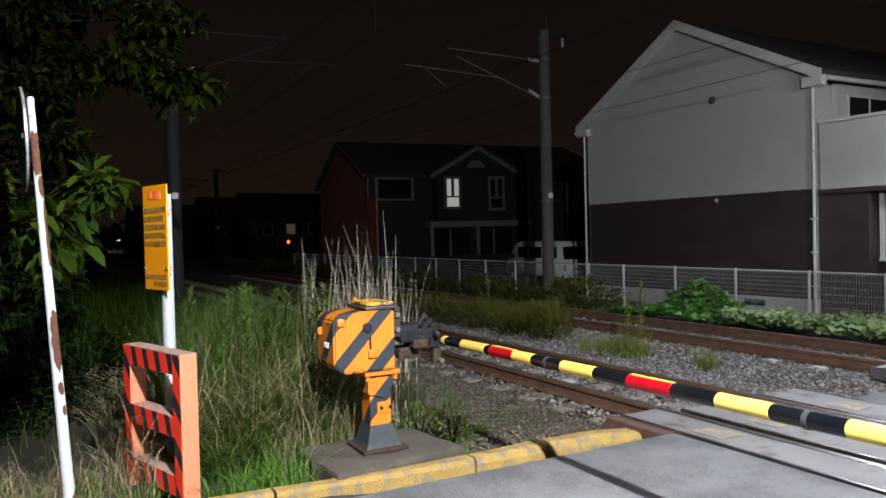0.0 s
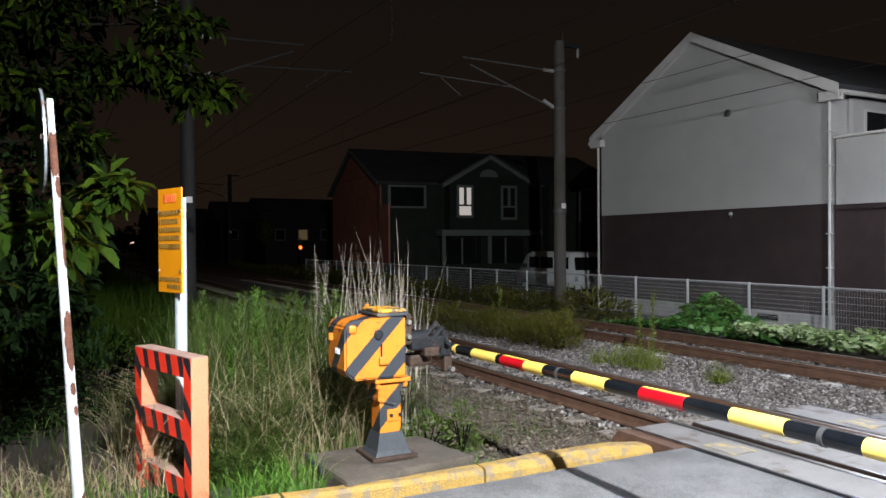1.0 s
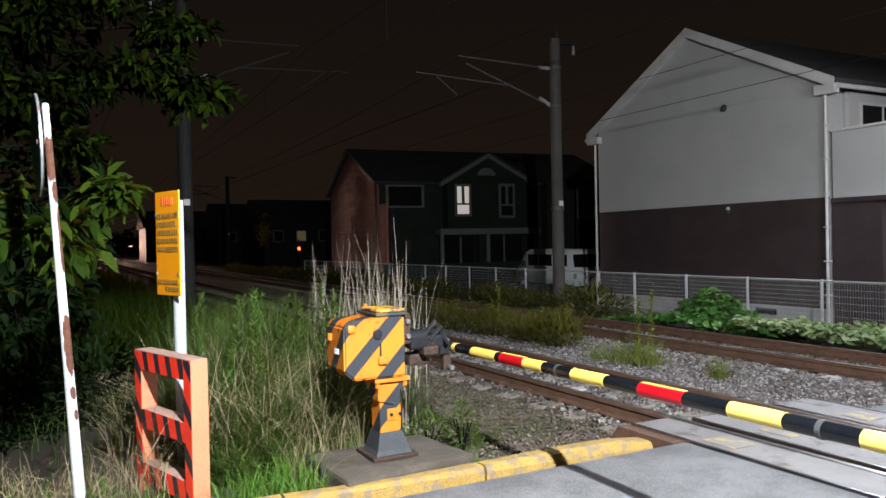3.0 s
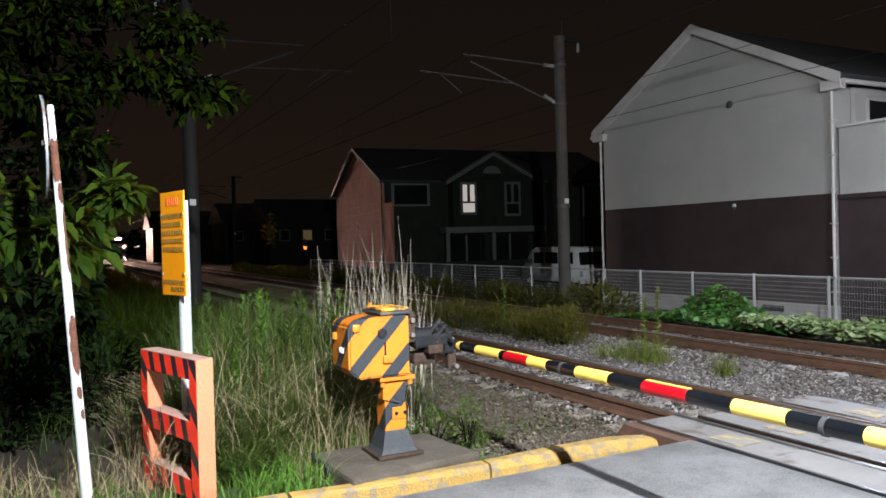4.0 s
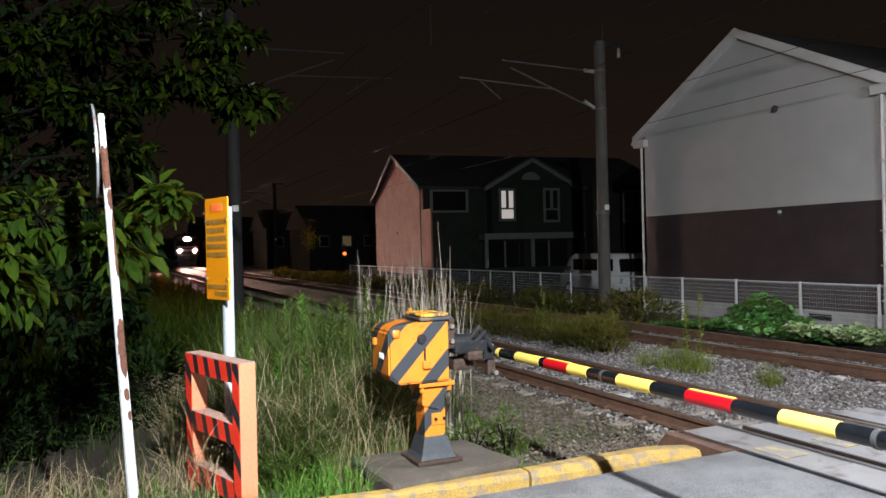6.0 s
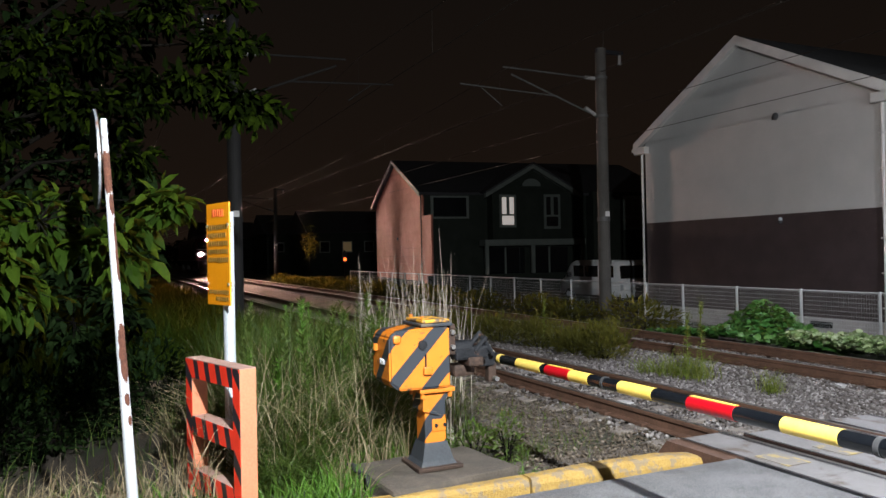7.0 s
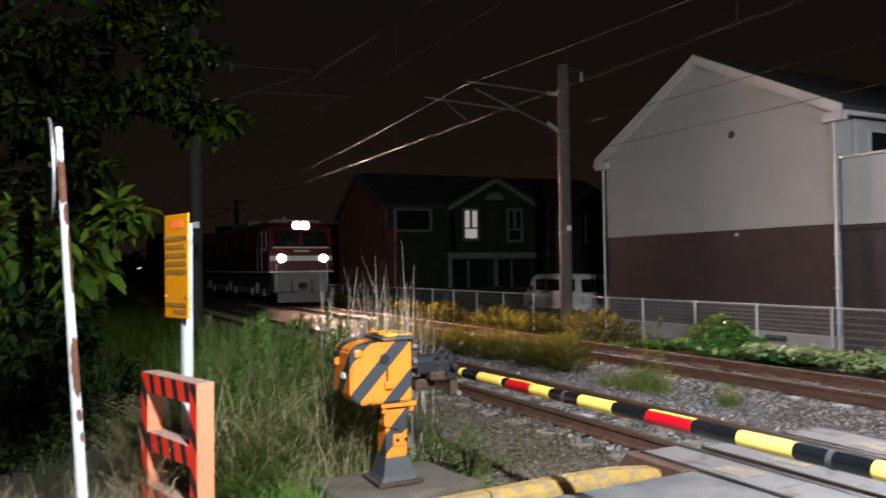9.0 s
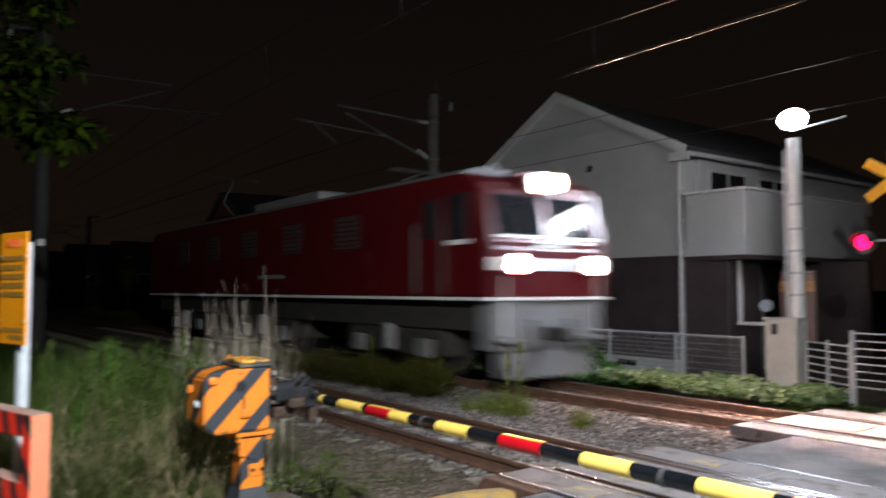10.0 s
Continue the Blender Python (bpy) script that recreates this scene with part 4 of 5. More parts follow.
    part("crank_arm", B(-0.08, 0.04, 0.20, 0.48, 0.84, 0.94, 0.02), M["dark_metal"], t)
    part("crank_fork", B(-0.14, 0.06, 0.30, 0.43, 0.79, 0.86, 0.015), M["rusty_iron"], t)
    part("weight", B(-0.18, -0.04, 0.22, 0.40, 0.70, 0.80, 0.03), M["rusty_iron"], t)
    link = bmesh.new()
    for a, b in (((0.0, 0.34, 0.95), (-0.02, 0.44, 1.04)), ((0.03, 0.36, 0.90), (0.0, 0.48, 1.00)), ((-0.04, 0.44, 1.03), (-0.02, 0.55, 0.86))):
        rod(link, a, b, 0.020, None, 8)
    part("linkage", link, M["dark_metal"], t)
    part("clevis", B(-0.24, -0.08, 0.46, 0.60, 0.76, 0.86, 0.015), M["dark_metal"], t)
    for p in ((-0.06, 0.54, 0.88), (-0.08, 0.59, 0.66)):
        part("clevis_bolt", R(p, (p[0] + 0.05, p[1], p[2]), 0.020, None, 8), M["bolt"], t)
    part("drop_bracket", B(-0.17, -0.10, 0.55, 0.62, 0.63, 0.78, 0.01), M["rusty_iron"], t)
    return t


M["lid_worn"] = surface("worn_yellow_lid", (0.55, 0.26, 0.02), (0.72, 0.36, 0.03), 6, 60, 0.6, 0, 0.3, (0.10, 0.07, 0.05), 9, 0.50)
M["rusty_iron"] = surface("rusty_iron", (0.022, 0.013, 0.009), (0.060, 0.034, 0.023), 10, 60, 0.75, 0.2, 0.5)
build_machine()

plinth = empty("machine_plinth", "weathered concrete plinth under the barrier machine", "plinth", (-5.17, 2.22, 0), 6)
bm = B(-0.40, 0.38, -0.54, 0.50, -0.3, 0.07, 0.03)
bmesh.ops.subdivide_edges(bm, edges=bm.edges[:], cuts=3, use_grid_fill=True)
for v in bm.verts:
    v.co += Vector((noise.noise(v.co * 5), noise.noise(v.co * 5 + Vector((9, 0, 0))), noise.noise(v.co * 6))) * 0.012
part("block", bm, M["slab"], plinth)
cable = bmesh.new()
prev = None
for i in range(12):
    s = i / 11
    p = (-0.30 + 0.42 * s, -0.58 + 0.02 * math.sin(i), 0.10 - 0.06 * s + 0.03 * math.sin(s * 3.1) - (0.10 * ease(s, 0.7, 1.0)))
    if prev:
        rod(cable, prev, p, 0.016, None, 8)
    prev = p
part("cable", cable, M["rubber"], plinth)


def build_arm():
    t = empty("crossing_barrier", "lowered barrier pole banded in yellow, black and red", "barrier", (0, 2.828, 0.86), -1.45)
    t.rotation_euler.y = radians(-0.88)
    cuts = [-5.50, -5.44, -5.17, -4.79, -4.72, -4.40, -4.16, -3.83, -3.50, -3.20, -2.86, -2.56, -2.25, -1.88, -1.54, -1.46, -1.14, -0.82, -0.46, -0.10, 0.30, 0.70]
    marks = list(zip(cuts, cuts[1:], "ykykrykykrkykykrkykyk"))
    look_ = {"y": M["arm_yellow"], "k": M["arm_black"], "r": M["arm_red"]}
    for a, b, c in marks:
        r = {"y": 0.0405, "k": 0.039, "r": 0.041}[c]
        smooth(part({"y": "yellow_band", "k": "black_band", "r": "red_band"}[c], R((a, 0, 0), (b - 0.001, 0, 0), r, None, 24), look_[c], t), False)
        if c == "r":
            part("reflector_strip", B(a + 0.005, b - 0.006, -0.012, 0.016, 0.0385, 0.0425), M["arm_yellow"], t)
    for x in (-4.0, -2.07, -0.97):
        part("joint_clip", R((x - 0.012, 0, 0), (x + 0.012, 0, 0), 0.043, None, 20), M["plastic_dark"], t)
    part("socket", R((-5.66, 0, 0.01), (-5.50, 0, 0), 0.045, 0.036, 14), M["dark_metal"], t)
    for ob in t.children:
        smooth(ob)
        ob.data.set_sharp_from_angle(angle=radians(40))


build_arm()


# ---- striped guard frame ----
def build_frame():
    t = empty("striped_barricade", "red and black striped steel barricade with orange sides", "barricade", (-4.94, 0.76, 0), 17)
    W, D, H_ = 0.86, 0.115, 0.935
    for x in (-0.10, -W):
        up = part("upright", B(x, x + 0.10, 0.0, D, -0.25, H_, 0.003), M["orange"], t)
        part("striped_face", B(x, x + 0.10, -0.004, -0.001, -0.25, H_), M["frame_upright"], up, "red and black diagonal tape")
    for z in (H_ - 0.13, 0.40, 0.02):
        b = part("rung", B(-W + 0.10, -0.10, 0.0, D, z, z + 0.13, 0.003), M["frame_top"], t)
        part("striped_face", B(-W + 0.10, -0.10, -0.004, -0.001, z, z + 0.13), M["frame_stripe"], b, "red and black slanted tape")
    part("cap", B(-W, 0.0, -0.002, D + 0.002, H_ + 0.001, H_ + 0.006), M["frame_top"], t)


build_frame()


# ---- yellow notice on its post, leaning round sign ----
def build_notice():
    t = empty("notice_sign", "yellow notice board with rows of dark writing on grey pole", "sign", (-5.66, 0.76, 0), 17)
    part("pole", R((0.0, 0.05, -0.3), (0.0, 0.05, 2.0), 0.042, None, 18), M["galv"], t)
    pl = part("plate", B(-0.23, 0.15, -0.012, 0.0, 1.315, 2.065, 0.004), M["sign_yellow"], t)
    part("back_rail", B(-0.20, 0.16, 0.0, 0.014, 1.45, 1.49), M["galv"], t)
    part("back_rail", B(-0.20, 0.16, 0.0, 0.014, 1.88, 1.92), M["galv"], t)
    for z in (1.47, 1.90):
        for x in (0.135, -0.215):
            part("bolt", R((x, -0.02, z), (x, 0.03, z), 0.012, None, 8), M["bolt"], t)
    rows = [(1.97, -0.13, 0.06, 0.050, "r"), (1.875, -0.205, 0.13, 0.030, "k"), (1.815, -0.205, 0.10, 0.030, "k"), (1.755, -0.205, 0.13, 0.030, "k"),
            (1.695, -0.205, 0.13, 0.030, "k"), (1.635, -0.205, 0.13, 0.030, "k"), (1.40, -0.205, 0.13, 0.026, "k"), (1.35, -0.08, 0.13, 0.026, "k")]
    for z, a, b, h, c in rows:
        x = a
        while x < b:
            w = random.uniform(0.018, 0.034)
            part("writing_bar", B(x, min(x + w, b), -0.0155, -0.0125, z - random.uniform(0.002, 0.008), z + h), M["sign_red"] if c == "r" else M["sign_ink"], pl)
            x += w + random.uniform(0.005, 0.011)


build_notice()


def build_round_sign():
    t = empty("round_sign", "leaning white sign post streaked with rust under a round sign", "sign", (-4.82, 0.14, -0.1), 0)
    top = Vector((0.02, -0.155, 2.56))
    part("post", R((0, 0.0, -0.2), top, 0.036, 0.018, 18), M["rusty_white"], t)
    axis = top - Vector((0, 0, -0.2))
    for z0, z1, a0, half in ((2.14, 2.40, 0.35, 2.2), (2.02, 2.16, 0.7, 0.9), (1.62, 2.02, 1.1, 0.75), (1.02, 1.40, 0.55, 1.1), (0.90, 0.98, 0.5, 0.6), (0.78, 0.84, 0.7, 0.5), (0.20, 0.34, 1.2, 0.8)):
        bm = bmesh.new()
        rows_n, cols_n = max(8, int((z1 - z0) / 0.012)), 22
        grid = []
        for i in range(rows_n + 1):
            z = z0 + (z1 - z0) * i / rows_n
            mid = axis * ((z + 0.2) / axis.z) + Vector((0, 0, -0.2))
            grid.append([bm.verts.new(mid + Vector((math.cos(a0 + half * (2 * j / cols_n - 1)), math.sin(a0 + half * (2 * j / cols_n - 1)), 0)) * (0.0368 - 0.018 * (z + 0.2) / axis.z)) for j in range(cols_n + 1)])
        for i in range(rows_n):
            for j in range(cols_n):
                u, v = 2 * (i + 0.5) / rows_n - 1, 2 * (j + 0.5) / cols_n - 1
                edge = 1.0 + 0.55 * noise.noise((i * 0.16 + z0 * 9, j * 0.22, z0)) + 0.25 * noise.noise((i * 0.6, j * 0.7, z0))
                if max(abs(u) ** 3 + v * v * 0.9, v * v) < edge * 0.85:
                    bm.faces.new((grid[i][j], grid[i][j + 1], grid[i + 1][j + 1], grid[i + 1][j]))
        bmesh.ops.delete(bm, geom=[q for q in bm.verts if not q.link_faces], context="VERTS")
        part("rust_patch", bm, M["rust_bare"], t, "flaking brown rust")
    part("post_cap", R(top, top + Vector((0, 0, 0.03)), 0.021, 0.016, 16), M["galv"], t)
    c = Vector((-0.23, -0.205, 2.38))
    way = Vector((0.085, -1.0, -0.03)).normalized()
    part("disc", R(c - way * 0.006, c + way * 0.006, 0.305, None, 40), M["sign_back"], t)
    part("rim", R(c - way * 0.010, c - way * 0.0065, 0.31, None, 40), M["rusty_iron"], t)
    part("disc_face", R(c + way * 0.0065, c + way * 0.009, 0.295, None, 40), M["sign_blue"], t)
    part("clamp", B(-0.09, 0.03, -0.205, -0.13, 2.36, 2.385), M["rusty_iron"], t)


build_round_sign()


# ---- parked van ----
def build_van():
    t = empty("van", "white boxy minivan parked behind the fence", "van", (-26.0, 20.75, LOT_Z - 0.25))
    L, W = 4.6, 0.82
    prof = [(0.0, 0.35), (0.02, 0.95), (-0.10, 1.05), (-0.22, 1.78), (-0.40, 1.90), (-3.3, 1.92), (-3.75, 1.75), (-4.25, 1.10), (-4.55, 0.95), (-4.6, 0.35)]
    bm = prism(bmesh.new(), prof, 1, -W, W)
    bmesh.ops.bevel(bm, geom=bm.edges[:], offset=0.05, segments=2, affect="EDGES")
    smooth(part("body", bm, M["van_white"], t))
    rear = part("rear_window", prism(bmesh.new(), [(-0.055, 1.12), (-0.165, 1.68), (-0.175, 1.68), (-0.30, 1.12)], 1, -W + 0.14, W - 0.14), M["window_dark"], t)
    for v in rear.data.vertices:
        v.co.x += 0.02
    for x0, x1 in ((-1.45, -0.42), (-2.55, -1.55), (-3.45, -2.65)):
        part("side_window", B(x0, x1, -W - 0.004, -W + 0.02, 1.16, 1.68, 0.01), M["window_dark"], t)
    part("bumper", B(-0.02, 0.08, -W + 0.03, W - 0.03, 0.30, 0.52, 0.03), M["van_white"], t)
    for y in (-W + 0.10, W - 0.10):
        part("tail_light", B(-0.03, 0.03, y - 0.07, y + 0.07, 0.62, 0.86, 0.01), M["galv"], t)
    part("number_plate", B(0.03, 0.045, -0.17, 0.17, 0.60, 0.76), M["trim"], t)
    part("mirror", B(-3.75, -3.6, -W - 0.2, -W - 0.02, 1.15, 1.35, 0.02), M["plastic_dark"], t)
    for x in (-0.85, -3.75):
        for y in (-W, W):
            wh = part("wheel", R((x, y - 0.09, 0.30), (x, y + 0.09, 0.30), 0.30, None, 20), M["rubber"], t)
            part("rim", R((x, y - 0.095, 0.30), (x, y + 0.095, 0.30), 0.18, None, 16), M["galv"], wh)


build_van()
tagged(part("lot_slab", B(-34.5, -19.2, 17.0, 30, LOT_Z - 0.4, LOT_Z - 0.25), M["asphalt"]), "dark parking yard behind the fence", "yard", "", "structure")


# ---- the locomotive; its front is at x = 0, it runs towards +x ----
def build_train():
    t = empty("locomotive", "red electric freight locomotive with three bright headlights", "locomotive")
    L, W = 19.4, 1.45
    z0, z1 = 1.50, 3.72
    nose = [(0.0, z0), (0.0, 2.42), (-0.27, 3.50), (-0.62, z1), (-L + 0.62, z1), (-L + 0.27, 3.50), (-L, 2.42), (-L, z0)]
    bm = prism(bmesh.new(), nose, 1, -W, W)
    bmesh.ops.bevel(bm, geom=bm.edges[:], offset=0.07, segments=2, affect="EDGES")
    part("body", bm, M["train_red"], t, "dark red painted body")
    part("roof", prism(bmesh.new(), [(-W + 0.12, z1 + 0.002), (W - 0.12, z1 + 0.002), (W - 0.45, z1 + 0.16), (-W + 0.45, z1 + 0.16)], 0, -L + 1.2, -0.9), M["train_grey"], t)

    def front_quad(y0, y1, za, zb, out):
        def fx(z):
            return 0.0 if z <= 2.42 else -0.27 * (z - 2.42) / 1.08
        return prism(bmesh.new(), [(fx(za) + out, za), (fx(zb) + out, zb), (fx(zb) - 0.06, zb), (fx(za) - 0.06, za)], 1, y0, y1)

    for y0, y1 in ((-1.22, -0.08), (0.08, 1.22)):
        w = part("windscreen", front_quad(y0, y1, 2.62, 3.34, 0.012), M["train_glass"], t, "dark cab windscreen")
        part("sill", front_quad(y0 - 0.03, y1 + 0.03, 2.56, 2.615, 0.03), M["train_white"], w)
        part("wiper", front_quad((y0 + y1) / 2, (y0 + y1) / 2 + 0.02, 2.62, 3.1, 0.03), M["train_dark"], w)
    part("white_band", B(-0.05, 0.014, -W + 0.05, W - 0.05, 2.00, 2.22, 0.006), M["train_white"], t, "cream band between the lamps")
    part("number_bars", B(0.0, 0.012, -0.35, 0.35, 2.40, 2.47), M["train_white"], t)
    part("front_line", B(-L - 0.012, 0.014, -W - 0.012, W + 0.012, z0 - 0.01, z0 + 0.045, 0.004), M["train_white"], t, "white line round the lower body edge")
    # lamps
    def lamp_tube(x0, x1, y, z, r):
        bm = bmesh.new()
        bmesh.ops.create_cone(bm, cap_ends=False, segments=24, radius1=r, radius2=r, depth=x1 - x0,
                              matrix=Matrix.Translation(((x0 + x1) / 2, y, z)) @ Matrix.Rotation(radians(90), 4, "Y"))
        return bm

    def fins(x0, x1, y, z, r):
        """Upright black fins added before a lens only to keep its beam narrow."""
        bm = bmesh.new()
        k = int(r / 0.050)
        for i in range(-k, k + 1):
            up = math.sqrt(r * r - (i * 0.050) ** 2) - 0.004
            box(bm, x0, x1, y + i * 0.050 - 0.0015, y + i * 0.050 + 0.0015, z - up, z + up)
        return bm

    def headlight(name, x, y, z, r):
        case = part(name, lamp_tube(x - 0.10, x + 0.172, y, z, r + 0.007), M["train_grey"], t)
        part("reflector", lamp_tube(x + 0.005, x + 0.168, y, z, r), M["reflector"], case, "reflector bowl that glows by itself for side spill")
        part("lens", R((x + 0.002, y, z), (x + 0.005, y, z), r - 0.02, None, 20), M["headlight"], case, "glowing headlight lens")
        part("beam_fins", fins(x + 0.008, x + 0.160, y, z, r), M["plastic_dark"], case)

    # lamp radii run large to stand in for the glare
    for y in (-0.94, 0.94):
        headlight("headlight", 0.0, y, 2.11, 0.160)
    part("top_light_box", prism(bmesh.new(), [(-0.36, 3.38), (-0.27, 3.38), (-0.27, 3.78), (-0.72, 3.80)], 1, -0.44, 0.44), M["train_red"], t)
    for y in (-0.185, 0.185):
        headlight("top_headlight", -0.265, y, 3.58, 0.160)
    # cab side doors and windows
    for s in (-1, 1):
        y = s * W
        a, b = (y - 0.012, y + 0.004) if s < 0 else (y - 0.004, y + 0.012)
        d = part("cab_door", B(-1.95, -1.30, a, b, 1.62, 3.45, 0.003), M["train_red"], t)
        part("door_window", B(-1.85, -1.40, a - 0.006, b + 0.006, 2.6, 3.3), M["train_glass"], d)
        for x in (-2.05, -1.20):
            part("grab_rail", R((x, y + s * 0.05, 1.6), (x, y + s * 0.05, 2.9), 0.012, None, 8), M["train_grey"], d)
        w = part("cab_side_window", B(-1.10, -0.55, a - 0.004, b + 0.004, 2.55, 3.35), M["train_glass"], t)
        part("window_sill", B(-1.12, -0.53, a - 0.01, b + 0.01, 2.46, 2.545), M["train_white"], w)
        for i in range(5):
            x = -4.2 - 2.7 * i
            lv = part("louvre", B(x - 1.0, x, a, b, 2.55, 3.25), M["train_dark"], t)
            for k in range(6):
                part("slat", B(x - 0.98, x - 0.02, a - 0.008, b + 0.008, 2.60 + 0.105 * k, 2.63 + 0.105 * k), M["train_red"], lv)
        part("letter_bars", B(-9.4, -7.9, a - 0.002, b + 0.002, 1.95, 2.05), M["train_grey"], t)
    # skirt, coupler, pilot
    part("front_skirt", B(-0.55, -0.06, -1.25, 1.25, 0.62, 1.48, 0.05), M["train_grey"], t, "grey front skirt")
    part("pilot", prism(bmesh.new(), [(-0.35, 0.16), (0.02, 0.16), (-0.05, 0.60), (-0.35, 0.60)], 1, -1.05, 1.05), M["train_grey"], t)
    part("coupler", B(-0.3, 0.42, -0.13, 0.13, 0.78, 1.02, 0.04), M["train_dark"], t)
    part("step_plate", B(-0.06, 0.16, -1.30, -0.72, 0.78, 0.83), M["train_grey"], t)
    part("step_plate", B(-0.06, 0.16, 0.72, 1.30, 0.78, 0.83), M["train_grey"], t)
    for y in (-0.45, 0.45):
        part("brake_hose", R((0.0, y, 1.15), (0.10, y, 0.55), 0.03, None, 8), M["rubber"], t)
    for y in (-1.15, 1.15):
        part("handrail", R((0.06, y, 0.9), (0.06, y, 1.9), 0.016, None, 8), M["train_white"], t)
    part("underframe", B(-L + 0.4, -0.6, -1.15, 1.15, 0.95, 1.48), M["train_dark"], t)
    for x in (-3.4, -9.7, -16.0):
        bg_ = part("bogie", B(x - 1.75, x + 1.75, -1.12, 1.12, 0.42, 0.92, 0.06), M["train_dark"], t)
        for dx in (-1.2, 1.2):
            for y in (-0.53, 0.53):
                part("wheel", R((x + dx, y - 0.06, 0.56), (x + dx, y + 0.06, 0.56), 0.56, None, 28), M["train_dark"], bg_)
            for s in (-1, 1):
                part("axle_box", B(x + dx - 0.2, x + dx + 0.2, s * 1.18 - 0.08, s * 1.18 + 0.08, 0.40, 0.74, 0.03), M["train_grey"], bg_)
        for s in (-1, 1):
            part("spring", R((x, s * 1.18, 0.5), (x, s * 1.18, 1.0), 0.13, None, 12), M["train_grey"], bg_)
    # roof gear
    for x in (-4.2, -15.2):
        p = part("pantograph", B(x - 0.8, x + 0.8, -0.55, 0.55, 3.95, 4.02), M["train_dark"], t)
        up = 5.40 if x < -10 else 4.25
        part("lower_arm", R((x + 0.6, 0, 4.0), (x - 0.7, 0, (4.0 + up) / 2), 0.035, None, 8), M["train_grey"], p)
        part("upper_arm", R((x - 0.7, 0, (4.0 + up) / 2), (x + 0.3, 0, up), 0.028, None, 8), M["train_grey"], p)
        part("collector", R((x + 0.3, -0.85, up), (x + 0.3, 0.85, up), 0.03, None, 8), M["train_dark"], p)
        for dx in (-0.7, 0.7):
            for y in (-0.5, 0.5):
                part("insulator", R((x + dx, y, 3.86), (x + dx, y, 3.95), 0.07, None, 10), M["insulator"], p)
    part("roof_box", B(-11.5, -7.5, -0.7, 0.7, 3.88, 4.18, 0.04), M["train_grey"], t)
    part("horn", R((-1.4, -0.5, 3.90), (-1.0, -0.5, 3.92), 0.05, 0.09, 12), M["train_grey"], t)
    return t


TRAIN = build_train()


# ---- weeds and grasses ----
def scatter(n, x0, x1, y0, y1, power=1.0):
    x = x1 - (x1 - x0) * rng.random(n) ** power
    y = rng.uniform(y0, y1, n)
    return x, y


def lay(x, y):
    return np.array([ground_z(a, b) for a, b in zip(x, y)]) - 0.02


def clumpy(x, y, seed, thr):
    v = np.array([noise.noise((a * 1.3, b * 1.3, seed)) for a, b in zip(x, y)])
    return v > thr


# green grass under the guard frame and along the kerb
x, y = scatter(15000, -7.2, -4.72, -1.6, 2.9)
k = clumpy(x, y, 3, -0.25) & ~((np.abs(x + 5.17) < 0.40) & (np.abs(y - 2.2) < 0.56)) & (x < -4.72 - (3.2 - y) * 0.07)
k &= (y > 0.95) | ((rng.random(len(x)) < 0.20) & (x > -5.6))
x, y = x[k], y[k]
g1 = blades(np.stack([x, y, lay(x, y)], 1), rng.uniform(0.10, 0.34, len(x)), rng.uniform(0.006, 0.014, len(x)), rng.uniform(0.2, 0.9, len(x)))
mesh_of("verge_grass", *g1, M["fresh"], None, "short bright green grass along the kerb", "grass", "stuff")

# tall rank weeds behind
x, y = scatter(33000, -13.0, -5.6, -2.5, 3.7, 1.5)
k = clumpy(x, y, 7, -0.15) & (y < 3.55 + 0.2 * np.sin(x * 2))
k &= ~((x > -6.3) & (y > 2.2))
k &= (y > 1.15 + 0.25 * np.sin(x * 3) + 0.16 * np.clip(-x - 7.2, 0, 6)) | (rng.random(len(x)) < 0.025)
x, y = x[k], y[k]
hgt = (0.35 + 0.75 * np.clip((-5.4 - x) / 1.6, 0, 1)) * rng.uniform(0.55, 1.25, len(x)) * (1 - 0.35 * np.clip((y - 2.4), 0, 1)) * np.where(y < 1.0, 0.55, 1.0)
g2 = blades(np.stack([x, y, lay(x, y)], 1), hgt, rng.uniform(0.006, 0.016, len(x)), rng.uniform(0.1, 0.75, len(x)), 5)
x6, y6 = scatter(12000, -6.9, -5.35, 0.85, 2.3)
k6 = ~((x6 > -5.75) & (y6 > 1.45))
x6, y6 = x6[k6], y6[k6]
g2b = blades(np.stack([x6, y6, lay(x6, y6)], 1), rng.uniform(0.35, 0.95, len(x6)) * np.clip((-4.9 - x6) / 1.0, 0.4, 1), rng.uniform(0.007, 0.018, len(x6)), rng.uniform(0.25, 1.1, len(x6)), 5)
x7, y7 = scatter(3200, -9.0, -5.9, 0.9, 2.75)
k7 = clumpy(x7, y7, 19, -0.1) & ~((x7 > -6.3) & (y7 > 1.7))
x7, y7 = x7[k7], y7[k7]
g2c = blades(np.stack([x7, y7, lay(x7, y7)], 1), rng.uniform(0.75, 1.5, len(x7)), rng.uniform(0.005, 0.012, len(x7)), rng.uniform(0.05, 0.6, len(x7)), 6)
g2 = joined([g2, g2b, g2c])
mesh_of("tall_weeds", *g2, M["weed"], None, "dense tall green weeds beside the track", "weeds", "stuff")

# farther rough growth down the line, in dark tree leaf colour as if unlit
x, y = scatter(15000, -60, -12.5, -3, 3.6, 2.0)
hgt = rng.uniform(0.5, 1.2, len(x))
g3 = blades(np.stack([x, y, lay(x, y)], 1), hgt, rng.uniform(0.02, 0.05, len(x)), rng.uniform(0.1, 0.7, len(x)), 4)
mesh_of("rough_growth", *g3, M["tree_leaf"], None, "rough grass growing down the line", "weeds", "stuff")

